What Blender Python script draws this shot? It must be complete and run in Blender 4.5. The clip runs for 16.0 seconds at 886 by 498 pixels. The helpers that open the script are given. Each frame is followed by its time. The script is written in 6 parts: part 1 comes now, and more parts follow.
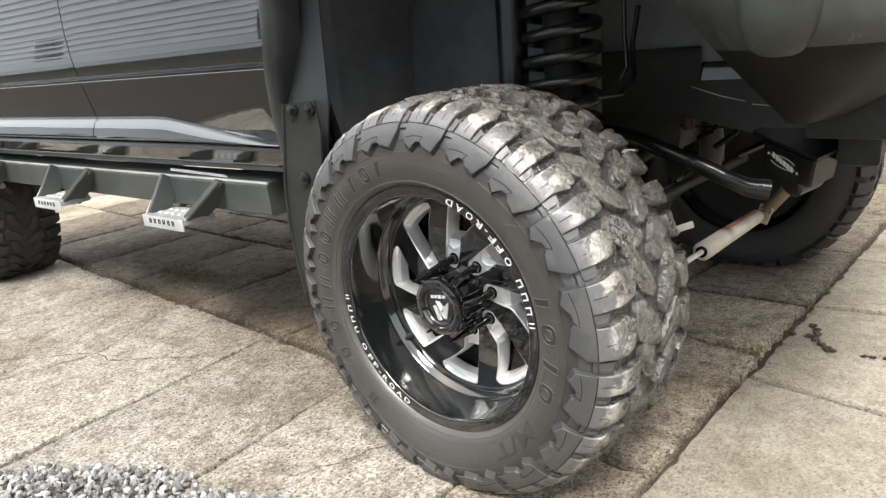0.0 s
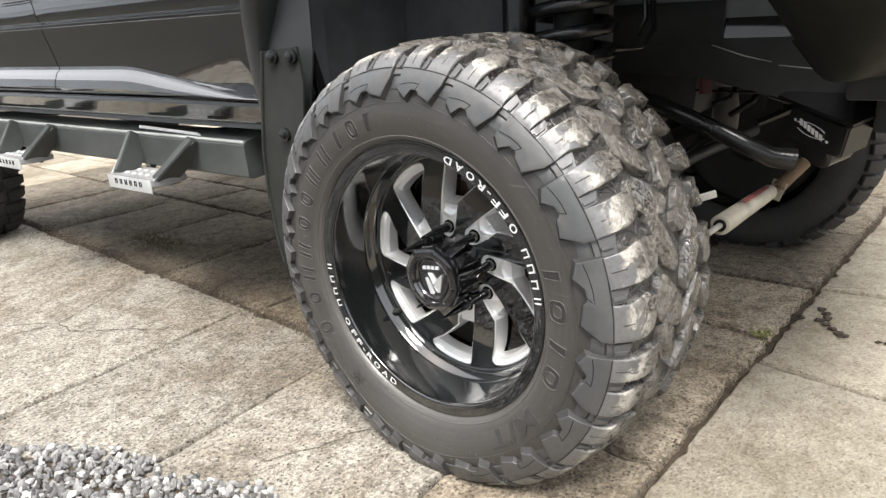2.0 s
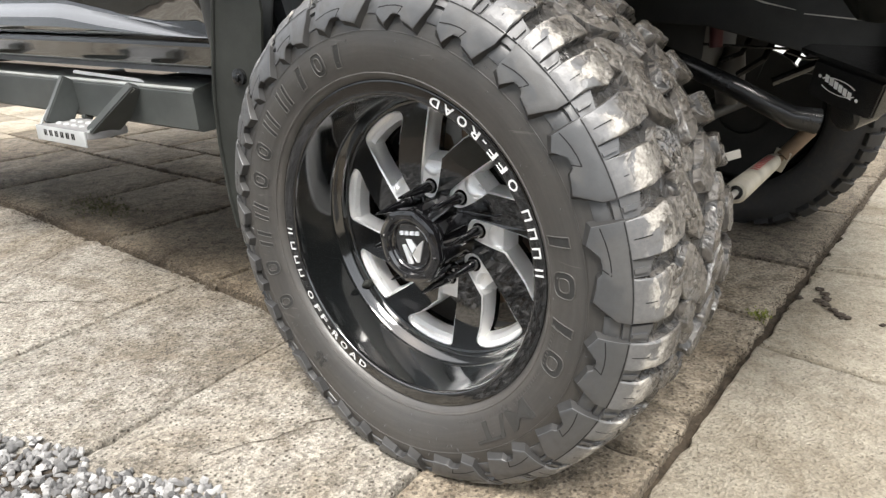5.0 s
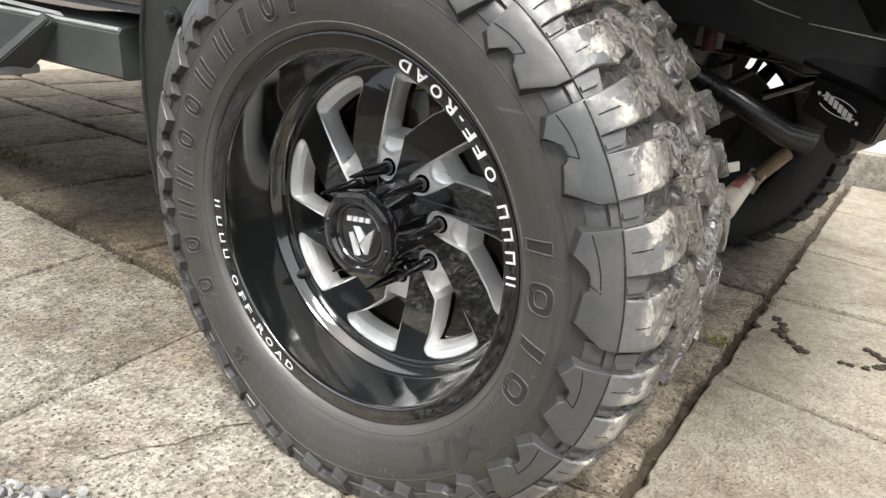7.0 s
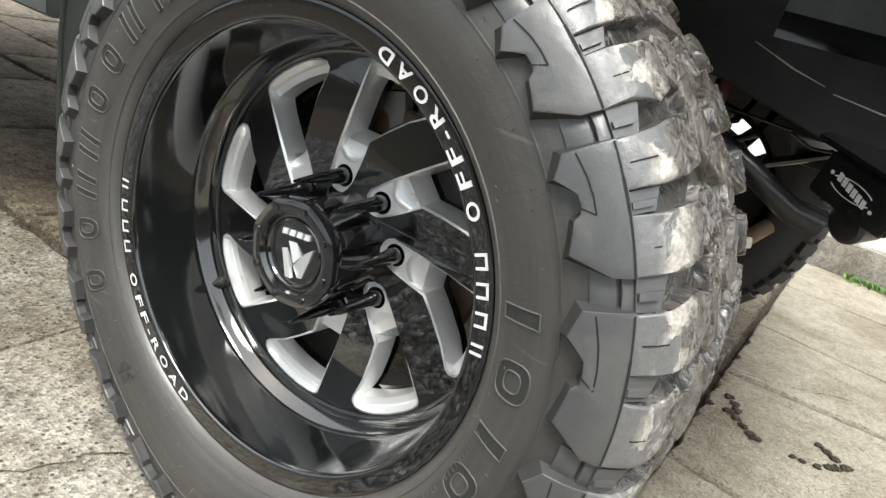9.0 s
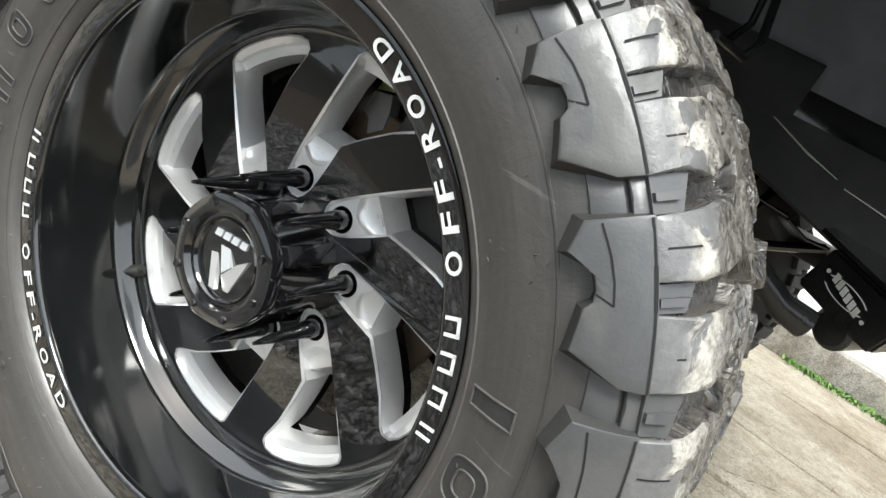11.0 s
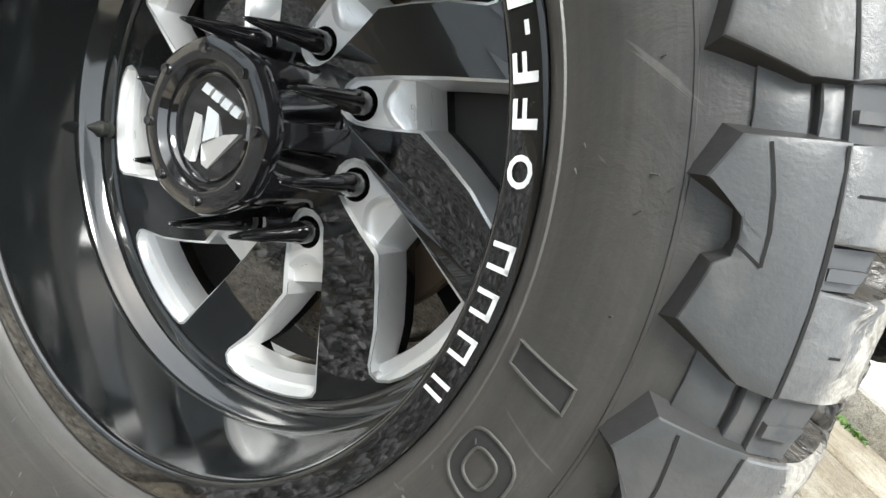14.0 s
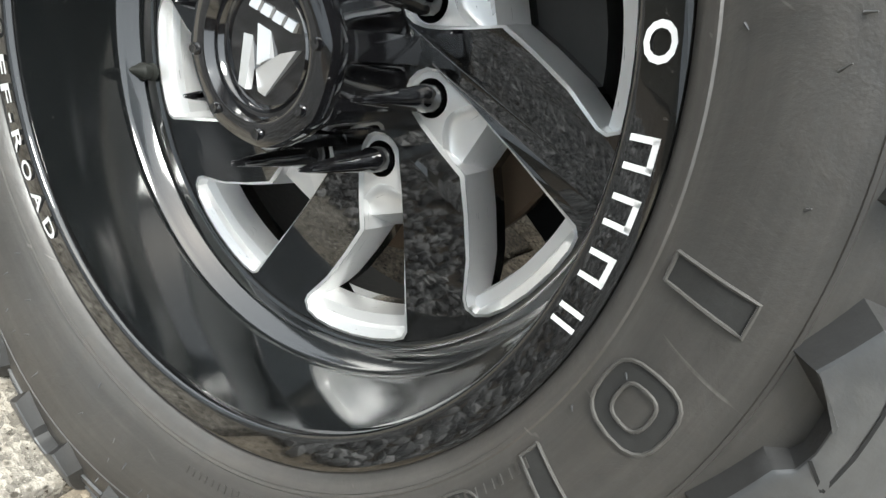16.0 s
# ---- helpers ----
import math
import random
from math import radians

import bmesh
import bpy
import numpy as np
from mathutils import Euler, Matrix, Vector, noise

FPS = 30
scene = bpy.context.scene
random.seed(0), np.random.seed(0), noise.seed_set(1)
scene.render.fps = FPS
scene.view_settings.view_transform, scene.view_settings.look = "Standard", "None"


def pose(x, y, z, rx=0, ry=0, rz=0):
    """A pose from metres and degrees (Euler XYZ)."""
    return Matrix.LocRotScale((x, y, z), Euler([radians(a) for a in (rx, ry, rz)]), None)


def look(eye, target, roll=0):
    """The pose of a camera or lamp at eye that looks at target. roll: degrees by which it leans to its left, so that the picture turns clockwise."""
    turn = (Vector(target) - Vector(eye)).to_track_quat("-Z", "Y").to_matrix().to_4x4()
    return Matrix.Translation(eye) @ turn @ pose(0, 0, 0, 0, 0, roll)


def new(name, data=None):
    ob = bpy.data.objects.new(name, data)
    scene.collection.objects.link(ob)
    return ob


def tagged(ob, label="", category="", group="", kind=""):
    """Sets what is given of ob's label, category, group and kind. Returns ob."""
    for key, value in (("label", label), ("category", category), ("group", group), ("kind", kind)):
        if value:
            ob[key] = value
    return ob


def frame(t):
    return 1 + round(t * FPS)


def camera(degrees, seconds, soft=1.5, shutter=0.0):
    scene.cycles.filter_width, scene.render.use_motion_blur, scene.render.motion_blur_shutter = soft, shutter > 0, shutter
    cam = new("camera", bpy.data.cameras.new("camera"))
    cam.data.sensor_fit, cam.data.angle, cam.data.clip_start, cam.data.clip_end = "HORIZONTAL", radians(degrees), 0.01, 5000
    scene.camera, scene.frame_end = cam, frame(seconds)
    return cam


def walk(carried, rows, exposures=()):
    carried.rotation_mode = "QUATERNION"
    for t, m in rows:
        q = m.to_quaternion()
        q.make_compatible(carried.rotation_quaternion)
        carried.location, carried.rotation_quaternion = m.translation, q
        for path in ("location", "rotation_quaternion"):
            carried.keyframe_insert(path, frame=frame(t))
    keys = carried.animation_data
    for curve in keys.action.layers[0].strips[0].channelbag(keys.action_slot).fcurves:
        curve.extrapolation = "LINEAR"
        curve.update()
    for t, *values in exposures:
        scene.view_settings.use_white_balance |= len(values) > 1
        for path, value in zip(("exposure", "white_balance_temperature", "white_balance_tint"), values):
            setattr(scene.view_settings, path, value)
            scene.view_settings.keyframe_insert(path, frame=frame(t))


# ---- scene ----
cam = camera(67.9, 16.0, soft=1.4)
PATH = [
    (0, 0.9104, -0.9271, 0.9146, 73.464, 5.515, 40.962),
    (0.5, 0.8775, -0.9096, 0.8984, 72.63, 5.039, 40.604),
    (1, 0.8479, -0.8908, 0.8821, 72.139, 4.442, 40.109),
    (1.5, 0.8256, -0.8696, 0.8662, 71.87, 3.826, 40.05),
    (2, 0.8042, -0.8484, 0.8525, 71.53, 3.763, 39.913),
    (2.5, 0.7791, -0.8313, 0.8411, 71.133, 3.635, 39.55),
    (3, 0.7551, -0.8157, 0.8278, 70.817, 3.594, 39.082),
    (3.5, 0.7338, -0.7972, 0.8149, 70.397, 3.527, 38.645),
    (6, 0.6255, -0.7004, 0.7455, 68.924, -0.902, 35.738),
    (6.5, 0.5981, -0.6721, 0.7327, 68.833, -2.78, 34.857),
    (7, 0.5693, -0.6408, 0.7214, 68.944, -5.122, 34.279),
    (7.5, 0.5411, -0.607, 0.7107, 69.542, -8.092, 33.734),
    (8, 0.5143, -0.5732, 0.705, 69.7, -10.516, 33.155),
    (8.5, 0.4884, -0.5398, 0.6997, 69.702, -12.447, 33.365),
    (9, 0.4612, -0.5074, 0.6939, 69.894, -15.314, 32.789),
    (9.5, 0.4357, -0.476, 0.6914, 70.232, -18.328, 32.441),
    (12, 0.3605, -0.376, 0.6663, 69.92, -31.366, 32.895),
    (12.5, 0.3515, -0.3566, 0.6548, 68.639, -33.139, 33.69),
    (13, 0.3396, -0.3402, 0.6391, 67.181, -34.798, 34.062),
    (13.5, 0.3291, -0.3285, 0.6262, 65.521, -36.145, 34.657),
    (14, 0.3233, -0.3161, 0.6083, 63.264, -36.307, 35.848),
    (14.5, 0.3178, -0.3028, 0.591, 61.633, -36.113, 37.076),
    (15, 0.3093, -0.2956, 0.578, 59.351, -34.557, 37.717),
    (15.5, 0.3001, -0.2892, 0.5676, 58.194, -32.407, 37.298),
    (16, 0.2899, -0.2832, 0.5607, 56.823, -29.645, 37.048),
]
walk(cam, [(t, pose(x, y, z, rx, ry, rz)) for t, x, y, z, rx, ry, rz in PATH],
     [(0.0, 1.18, 6500, 10), (3.5, 1.18, 6530, 10), (6.0, 1.08, 6500, 10), (9.5, 1.08, 6400, 6), (12.0, 1.17, 6280, 6), (16.0, 1.17, 6270, 5)])

# ---- light ----
world = bpy.data.worlds.new("sky")
scene.world = world
world.use_nodes = True
wn = world.node_tree
bg = wn.nodes["Background"]
sky = wn.nodes.new("ShaderNodeTexSky")
sky.sky_type = "NISHITA"
sky.sun_disc = False
sky.sun_elevation, sky.sun_rotation = radians(58), radians(200)
sky.air_density, sky.dust_density, sky.ozone_density = 1.0, 4.0, 0.6
soften = wn.nodes.new("ShaderNodeMixRGB")
soften.inputs[0].default_value = 0.75
soften.inputs[2].default_value = (9.0, 9.1, 9.2, 1)
wn.links.new(sky.outputs[0], soften.inputs[1])
# an overcast sky: the zenith about twice as bright as the horizon
aim, up = wn.nodes.new("ShaderNodeTexCoord"), wn.nodes.new("ShaderNodeSeparateXYZ")
wn.links.new(aim.outputs["Generated"], up.inputs[0])
rise = wn.nodes.new("ShaderNodeMapRange")
rise.inputs["To Min"].default_value, rise.inputs["To Max"].default_value = 0.62, 1.35
wn.links.new(up.outputs[2], rise.inputs["Value"])
scale = wn.nodes.new("ShaderNodeVectorMath")
scale.operation = "SCALE"
scale.inputs[0].default_value = (9.0, 9.1, 9.2)
wn.links.new(rise.outputs[0], scale.inputs["Scale"])
wn.links.new(scale.outputs[0], soften.inputs[2])
wn.links.new(soften.outputs[0], bg.inputs[0])
bg.inputs[1].default_value = 0.12
sun = new("sun", bpy.data.lights.new("sun", "SUN"))
sun.data.energy, sun.data.angle, sun.data.color = 2.3, radians(20), (1.0, 0.96, 0.9)
sun.matrix_world = look((2, -3, 6), (0, 0, 0))
scene.view_settings.exposure = 1.0

# ---- materials ----
MATS = {}


def material(name, base, rough=0.6, metal=0.0, coat=0.0, spec=0.5):
    """A principled material, its node tree and its shader."""
    m = bpy.data.materials.new(name)
    m.use_nodes = True
    nt = m.node_tree
    b = nt.nodes["Principled BSDF"]
    b.inputs["Base Color"].default_value = (*base, 1)
    b.inputs["Roughness"].default_value = rough
    b.inputs["Metallic"].default_value = metal
    b.inputs["Coat Weight"].default_value = coat
    b.inputs["Coat Roughness"].default_value = 0.03
    b.inputs["Coat IOR"].default_value = 2.0
    b.inputs["Specular IOR Level"].default_value = spec
    MATS[name] = m
    return m, nt, b


def noise_node(nt, scale, detail=4, rough=0.6, coord=None, distort=0.0):
    n = nt.nodes.new("ShaderNodeTexNoise")
    n.inputs["Scale"].default_value, n.inputs["Detail"].default_value = scale, detail
    n.inputs["Roughness"].default_value, n.inputs["Distortion"].default_value = rough, distort
    if coord:
        nt.links.new(coord, n.inputs["Vector"])
    return n


def ramp_node(nt, src, stops):
    r = nt.nodes.new("ShaderNodeValToRGB")
    while len(r.color_ramp.elements) < len(stops):
        r.color_ramp.elements.new(0.5)
    for e, (p, c) in zip(r.color_ramp.elements, stops):
        e.position = p
        e.color = (*c, 1) if isinstance(c, tuple) else (c, c, c, 1)
    nt.links.new(src, r.inputs[0])
    return r


def mix_node(nt, fac, a, b, mode="MIX"):
    m = nt.nodes.new("ShaderNodeMixRGB")
    m.blend_type = mode
    for k, v in ((0, fac), (1, a), (2, b)):
        if isinstance(v, (int, float)):
            m.inputs[k].default_value = v if k == 0 else (v, v, v, 1)
        elif isinstance(v, tuple):
            m.inputs[k].default_value = (*v, 1)
        else:
            nt.links.new(v, m.inputs[k])
    return m


def bump_node(nt, bsdf, src, strength, dist, prev=None):
    b = nt.nodes.new("ShaderNodeBump")
    b.inputs["Strength"].default_value, b.inputs["Distance"].default_value = strength, dist
    nt.links.new(src, b.inputs["Height"])
    if prev:
        nt.links.new(prev.outputs[0], b.inputs["Normal"])
    nt.links.new(b.outputs[0], bsdf.inputs["Normal"])
    return b


def coords(nt, shift=False):
    """Object coordinates, moved by the piece's own random number if asked."""
    tc = nt.nodes.new("ShaderNodeTexCoord")
    if not shift:
        return tc.outputs["Object"]
    oi = nt.nodes.new("ShaderNodeObjectInfo")
    sc = nt.nodes.new("ShaderNodeVectorMath")
    sc.operation = "SCALE"
    comb = nt.nodes.new("ShaderNodeCombineXYZ")
    for k in range(3):
        nt.links.new(oi.outputs["Random"], comb.inputs[k])
    nt.links.new(comb.outputs[0], sc.inputs[0])
    sc.inputs["Scale"].default_value = 37.0
    ad = nt.nodes.new("ShaderNodeVectorMath")
    nt.links.new(tc.outputs["Object"], ad.inputs[0])
    nt.links.new(sc.outputs[0], ad.inputs[1])
    return ad.outputs[0]


def concrete(name, light, dark, stain, grit=1.0, blots=0.9):
    m, nt, b = material(name, light, 0.9)
    c = coords(nt, True)
    big = noise_node(nt, 2.6, 7, 0.68, c, 0.4)
    mid = noise_node(nt, 19, 7, 0.72, c, 0.5)
    fine = noise_node(nt, 150, 4, 0.75, c)
    tiny = noise_node(nt, 420, 2, 0.7, c)
    vor = nt.nodes.new("ShaderNodeTexVoronoi")
    vor.inputs["Scale"].default_value = 170
    nt.links.new(c, vor.inputs["Vector"])
    bw = nt.nodes.new("ShaderNodeRGBToBW")
    nt.links.new(vor.outputs["Color"], bw.inputs[0])
    base = mix_node(nt, ramp_node(nt, big.outputs[0], [(0.36, 0.0), (0.66, 1.0)]).outputs[0], light, dark)
    st = mix_node(nt, ramp_node(nt, mid.outputs[0], [(0.46, 0.0), (0.66, blots)]).outputs[0], base.outputs[0], stain)
    peb = mix_node(nt, 0.55 * grit, st.outputs[0], ramp_node(nt, bw.outputs[0], [(0.15, 0.15), (0.85, 0.85)]).outputs[0], "OVERLAY")
    pit = mix_node(nt, ramp_node(nt, fine.outputs[0], [(0.32, 0.8), (0.43, 0.0)]).outputs[0], peb.outputs[0], tuple(v * 0.3 for v in stain))
    pale = mix_node(nt, ramp_node(nt, tiny.outputs[0], [(0.60, 0.0), (0.72, 0.55 * grit)]).outputs[0], pit.outputs[0], tuple(min(0.8, v * 1.65) for v in light))
    dots = nt.nodes.new("ShaderNodeTexVoronoi")
    dots.inputs["Scale"].default_value = 95
    nt.links.new(c, dots.inputs["Vector"])
    few = nt.nodes.new("ShaderNodeRGBToBW")
    nt.links.new(dots.outputs["Color"], few.inputs[0])
    speck = mix_node(nt, 1.0, ramp_node(nt, dots.outputs["Distance"], [(0.22, 1.0), (0.36, 0.0)]).outputs[0], ramp_node(nt, few.outputs[0], [(0.50, 0.0), (0.62, 0.85 * grit)]).outputs[0], "MULTIPLY")
    pale = mix_node(nt, speck.outputs[0], pale.outputs[0], tuple(v * 0.42 for v in stain))
    wide = noise_node(nt, 1.3, 5, 0.7, coords(nt), 0.8)
    pale = mix_node(nt, ramp_node(nt, wide.outputs[0], [(0.47, 0.0), (0.62, 0.85)]).outputs[0], pale.outputs[0], mix_node(nt, 1.0, pale.outputs[0], (0.60, 0.55, 0.48), "MULTIPLY").outputs[0])
    oi = nt.nodes.new("ShaderNodeObjectInfo")
    tone = ramp_node(nt, oi.outputs["Random"], [(0.0, 0.84), (1.0, 1.04)])
    fin = mix_node(nt, 1.0, pale.outputs[0], tone.outputs[0], "MULTIPLY")
    nt.links.new(fin.outputs[0], b.inputs["Base Color"])
    b1 = bump_node(nt, b, mid.outputs[0], 0.6, 0.006)
    b2 = bump_node(nt, b, vor.outputs["Distance"], 0.7, 0.003, b1)
    bump_node(nt, b, fine.outputs[0], 0.9, 0.004, b2)
    return m


concrete("slab_concrete", (0.42, 0.392, 0.342), (0.315, 0.287, 0.242), (0.165, 0.142, 0.112), 1.15)
# slabs under the truck: dirt plus the truck's shade, both in the colour
concrete("shaded_dirty_concrete", (0.235, 0.20, 0.153), (0.175, 0.145, 0.105), (0.060, 0.046, 0.032))
concrete("tan_concrete", (0.40, 0.342, 0.262), (0.30, 0.25, 0.185), (0.13, 0.10, 0.068), 1.0)
concrete("pale_concrete", (0.44, 0.40, 0.325), (0.32, 0.28, 0.215), (0.17, 0.138, 0.095), 0.45, 0.5)
concrete("chip_concrete", (0.42, 0.39, 0.33), (0.30, 0.27, 0.22), (0.18, 0.15, 0.11), 0.5)
concrete("kerb_concrete", (0.42, 0.40, 0.35), (0.30, 0.28, 0.24), (0.16, 0.15, 0.13), 0.5)


def dirt_mat():
    m, nt, b = material("soil", (0.06, 0.045, 0.03), 0.95)
    c = coords(nt)
    n = noise_node(nt, 40, 6, 0.7, c)
    nt.links.new(ramp_node(nt, n.outputs[0], [(0.3, (0.025, 0.02, 0.014)), (0.7, (0.11, 0.085, 0.06))]).outputs[0], b.inputs["Base Color"])
    bump_node(nt, b, n.outputs[0], 0.8, 0.01)


dirt_mat()


def gravel_mat():
    m, nt, b = material("gravel_stone", (0.3, 0.3, 0.3), 0.85)
    g = nt.nodes.new("ShaderNodeNewGeometry")
    col = ramp_node(nt, g.outputs["Random Per Island"], [(0.0, (0.10, 0.099, 0.098)), (0.45, (0.21, 0.207, 0.204)), (0.85, (0.34, 0.335, 0.327)), (1.0, (0.56, 0.55, 0.535))])
    n = noise_node(nt, 160, 4, 0.7, coords(nt))
    f = mix_node(nt, 0.45, col.outputs[0], n.outputs[0], "OVERLAY")
    nt.links.new(f.outputs[0], b.inputs["Base Color"])
    bump_node(nt, b, n.outputs[0], 0.5, 0.002)


gravel_mat()


def rubber(name, base, mud, amount, gloss=0.66, lumps=0.15):
    """Tyre rubber; mud: colour of the dried clay on it, amount: how much of it shows."""
    m, nt, b = material(name, base, 0.72, spec=0.35)
    c = coords(nt)
    n1 = noise_node(nt, 21, 7, 0.68, c, 0.8)
    n2 = noise_node(nt, 90, 5, 0.7, c)
    n3 = noise_node(nt, 420, 2, 0.6, c)
    dust = mix_node(nt, ramp_node(nt, n2.outputs[0], [(0.35, 0.0), (0.75, 0.5)]).outputs[0], base, tuple(min(1, v * 1.5) for v in base))
    lo = 0.62 - 0.3 * amount
    mk = ramp_node(nt, n1.outputs[0], [(lo, 0.0), (lo + 0.09, 1.0)])
    mudc = mix_node(nt, n2.outputs[0], tuple(v * 0.62 for v in mud), mud)
    fac = mix_node(nt, 1.0, mk.outputs[0], (amount,) * 3, "MULTIPLY")
    f = mix_node(nt, fac.outputs[0], dust.outputs[0], mudc.outputs[0])
    nt.links.new(f.outputs[0], b.inputs["Base Color"])
    rr = mix_node(nt, fac.outputs[0], (gloss,) * 3, (0.95,) * 3)
    nt.links.new(rr.outputs[0], b.inputs["Roughness"])
    b1 = bump_node(nt, b, n1.outputs[0], lumps, 0.003)
    bump_node(nt, b, n3.outputs[0], 0.2, 0.0006, b1)
    return m


def sidewall():
    """The wall's dull, unevenly rubbed rubber with pale scratches; soil between the tread's blocks, darkened in colour
    for the grooves' shade.
    """
    m = rubber("sidewall_rubber", (0.047, 0.044, 0.0405), (0.072, 0.064, 0.056), 0.45, 0.42, 0.3)
    nt = m.node_tree
    b = nt.nodes["Principled BSDF"]
    b.inputs["Specular IOR Level"].default_value = 1.0
    c = coords(nt)
    col, ro = b.inputs["Base Color"].links[0].from_socket, b.inputs["Roughness"].links[0].from_socket
    mp = nt.nodes.new("ShaderNodeMapping")
    mp.inputs["Rotation"].default_value = (0, 0.6, 0)
    mp.inputs["Scale"].default_value = (14, 60, 160)
    nt.links.new(c, mp.inputs[0])
    scratch = ramp_node(nt, noise_node(nt, 1.0, 2, 0.5, mp.outputs[0], 0.6).outputs[0], [(0.70, 0.0), (0.735, 0.55)])
    f1 = mix_node(nt, scratch.outputs[0], col, (0.15, 0.14, 0.13))
    sep = nt.nodes.new("ShaderNodeSeparateXYZ")
    nt.links.new(c, sep.inputs[0])
    # between the blocks: soil colour darkened to hold the shade of the grooves
    deep = ramp_node(nt, sep.outputs[1], [(0.004, 0.0), (0.014, 1.0)])
    soil = mix_node(nt, noise_node(nt, 70, 5, 0.7, c).outputs[0], (0.016, 0.0155, 0.015), (0.085, 0.079, 0.072))
    nt.links.new(mix_node(nt, deep.outputs[0], f1.outputs[0], soil.outputs[0]).outputs[0], b.inputs["Base Color"])
    # rubbed and dusty rings that run round the wall, and a darker tone towards the lugs
    leg = nt.nodes.new("ShaderNodeCombineXYZ")
    nt.links.new(sep.outputs[0], leg.inputs[0])
    nt.links.new(sep.outputs[2], leg.inputs[1])
    size = nt.nodes.new("ShaderNodeVectorMath")
    size.operation = "LENGTH"
    nt.links.new(leg.outputs[0], size.inputs[0])
    turn = nt.nodes.new("ShaderNodeMath")
    turn.operation = "ARCTAN2"
    nt.links.new(sep.outputs[2], turn.inputs[0])
    nt.links.new(sep.outputs[0], turn.inputs[1])
    wrap = nt.nodes.new("ShaderNodeCombineXYZ")
    nt.links.new(size.outputs["Value"], wrap.inputs[0])
    nt.links.new(turn.outputs[0], wrap.inputs[1])
    mq = nt.nodes.new("ShaderNodeMapping")
    mq.inputs["Scale"].default_value = (170, 2.2, 1)
    nt.links.new(wrap.outputs[0], mq.inputs[0])
    rings = noise_node(nt, 1.0, 5, 0.65, mq.outputs[0], 0.4)
    worn = ramp_node(nt, rings.outputs[0], [(0.32, 0.80), (0.5, 0.95), (0.70, 1.2)])
    bead = ramp_node(nt, size.outputs["Value"], [(0.276, 1.0), (0.281, 1.55), (0.287, 1.35), (0.296, 1.0), (0.334, 1.0), (0.345, 0.78), (0.36, 0.72)])
    tone = mix_node(nt, 1.0, worn.outputs[0], bead.outputs[0], "MULTIPLY")
    wall = b.inputs["Base Color"].links[0].from_socket
    nt.links.new(mix_node(nt, 1.0, wall, tone.outputs[0], "MULTIPLY").outputs[0], b.inputs["Base Color"])
    sheen = ramp_node(nt, noise_node(nt, 8, 4, 0.6, c, 0.5).outputs[0], [(0.38, 0.36), (0.64, 0.54)])
    dull = mix_node(nt, 0.65, ro, sheen.outputs[0])
    damp = ramp_node(nt, noise_node(nt, 34, 5, 0.6, c, 1.6).outputs[0], [(0.35, 0.18), (0.65, 0.42)])
    nt.links.new(mix_node(nt, deep.outputs[0], dull.outputs[0], damp.outputs[0]).outputs[0], b.inputs["Roughness"])
    lumpy = mix_node(nt, deep.outputs[0], (0.5,) * 3, noise_node(nt, 34, 5, 0.6, c, 1.6).outputs[0])
    last = b.inputs["Normal"].links[0].from_node
    ribbed = bump_node(nt, b, rings.outputs[0], 0.2, 0.0008, last)
    bump_node(nt, b, lumpy.outputs[0], 0.9, 0.010, ribbed)


sidewall()
rubber("letter_rubber", (0.034, 0.034, 0.033), (0.056, 0.055, 0.053), 0.3, 0.45)
rubber("lit_edge_rubber", (0.080, 0.077, 0.072), (0.13, 0.123, 0.115), 0.4, 0.45)
rubber("mark_rubber", (0.046, 0.045, 0.043), (0.09, 0.086, 0.082), 0.35, 0.42)
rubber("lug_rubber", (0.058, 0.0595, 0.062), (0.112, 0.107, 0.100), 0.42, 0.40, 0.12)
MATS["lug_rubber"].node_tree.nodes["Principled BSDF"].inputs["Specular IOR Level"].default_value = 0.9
# lug flanks: darker than the rubbed tops, their shade put into the colour
rubber("shaded_flank_rubber", (0.032, 0.0315, 0.031), (0.062, 0.057, 0.052), 0.3, 0.55, 0.08)
rubber("far_rubber", (0.03, 0.03, 0.03), (0.08, 0.07, 0.06), 0.4)


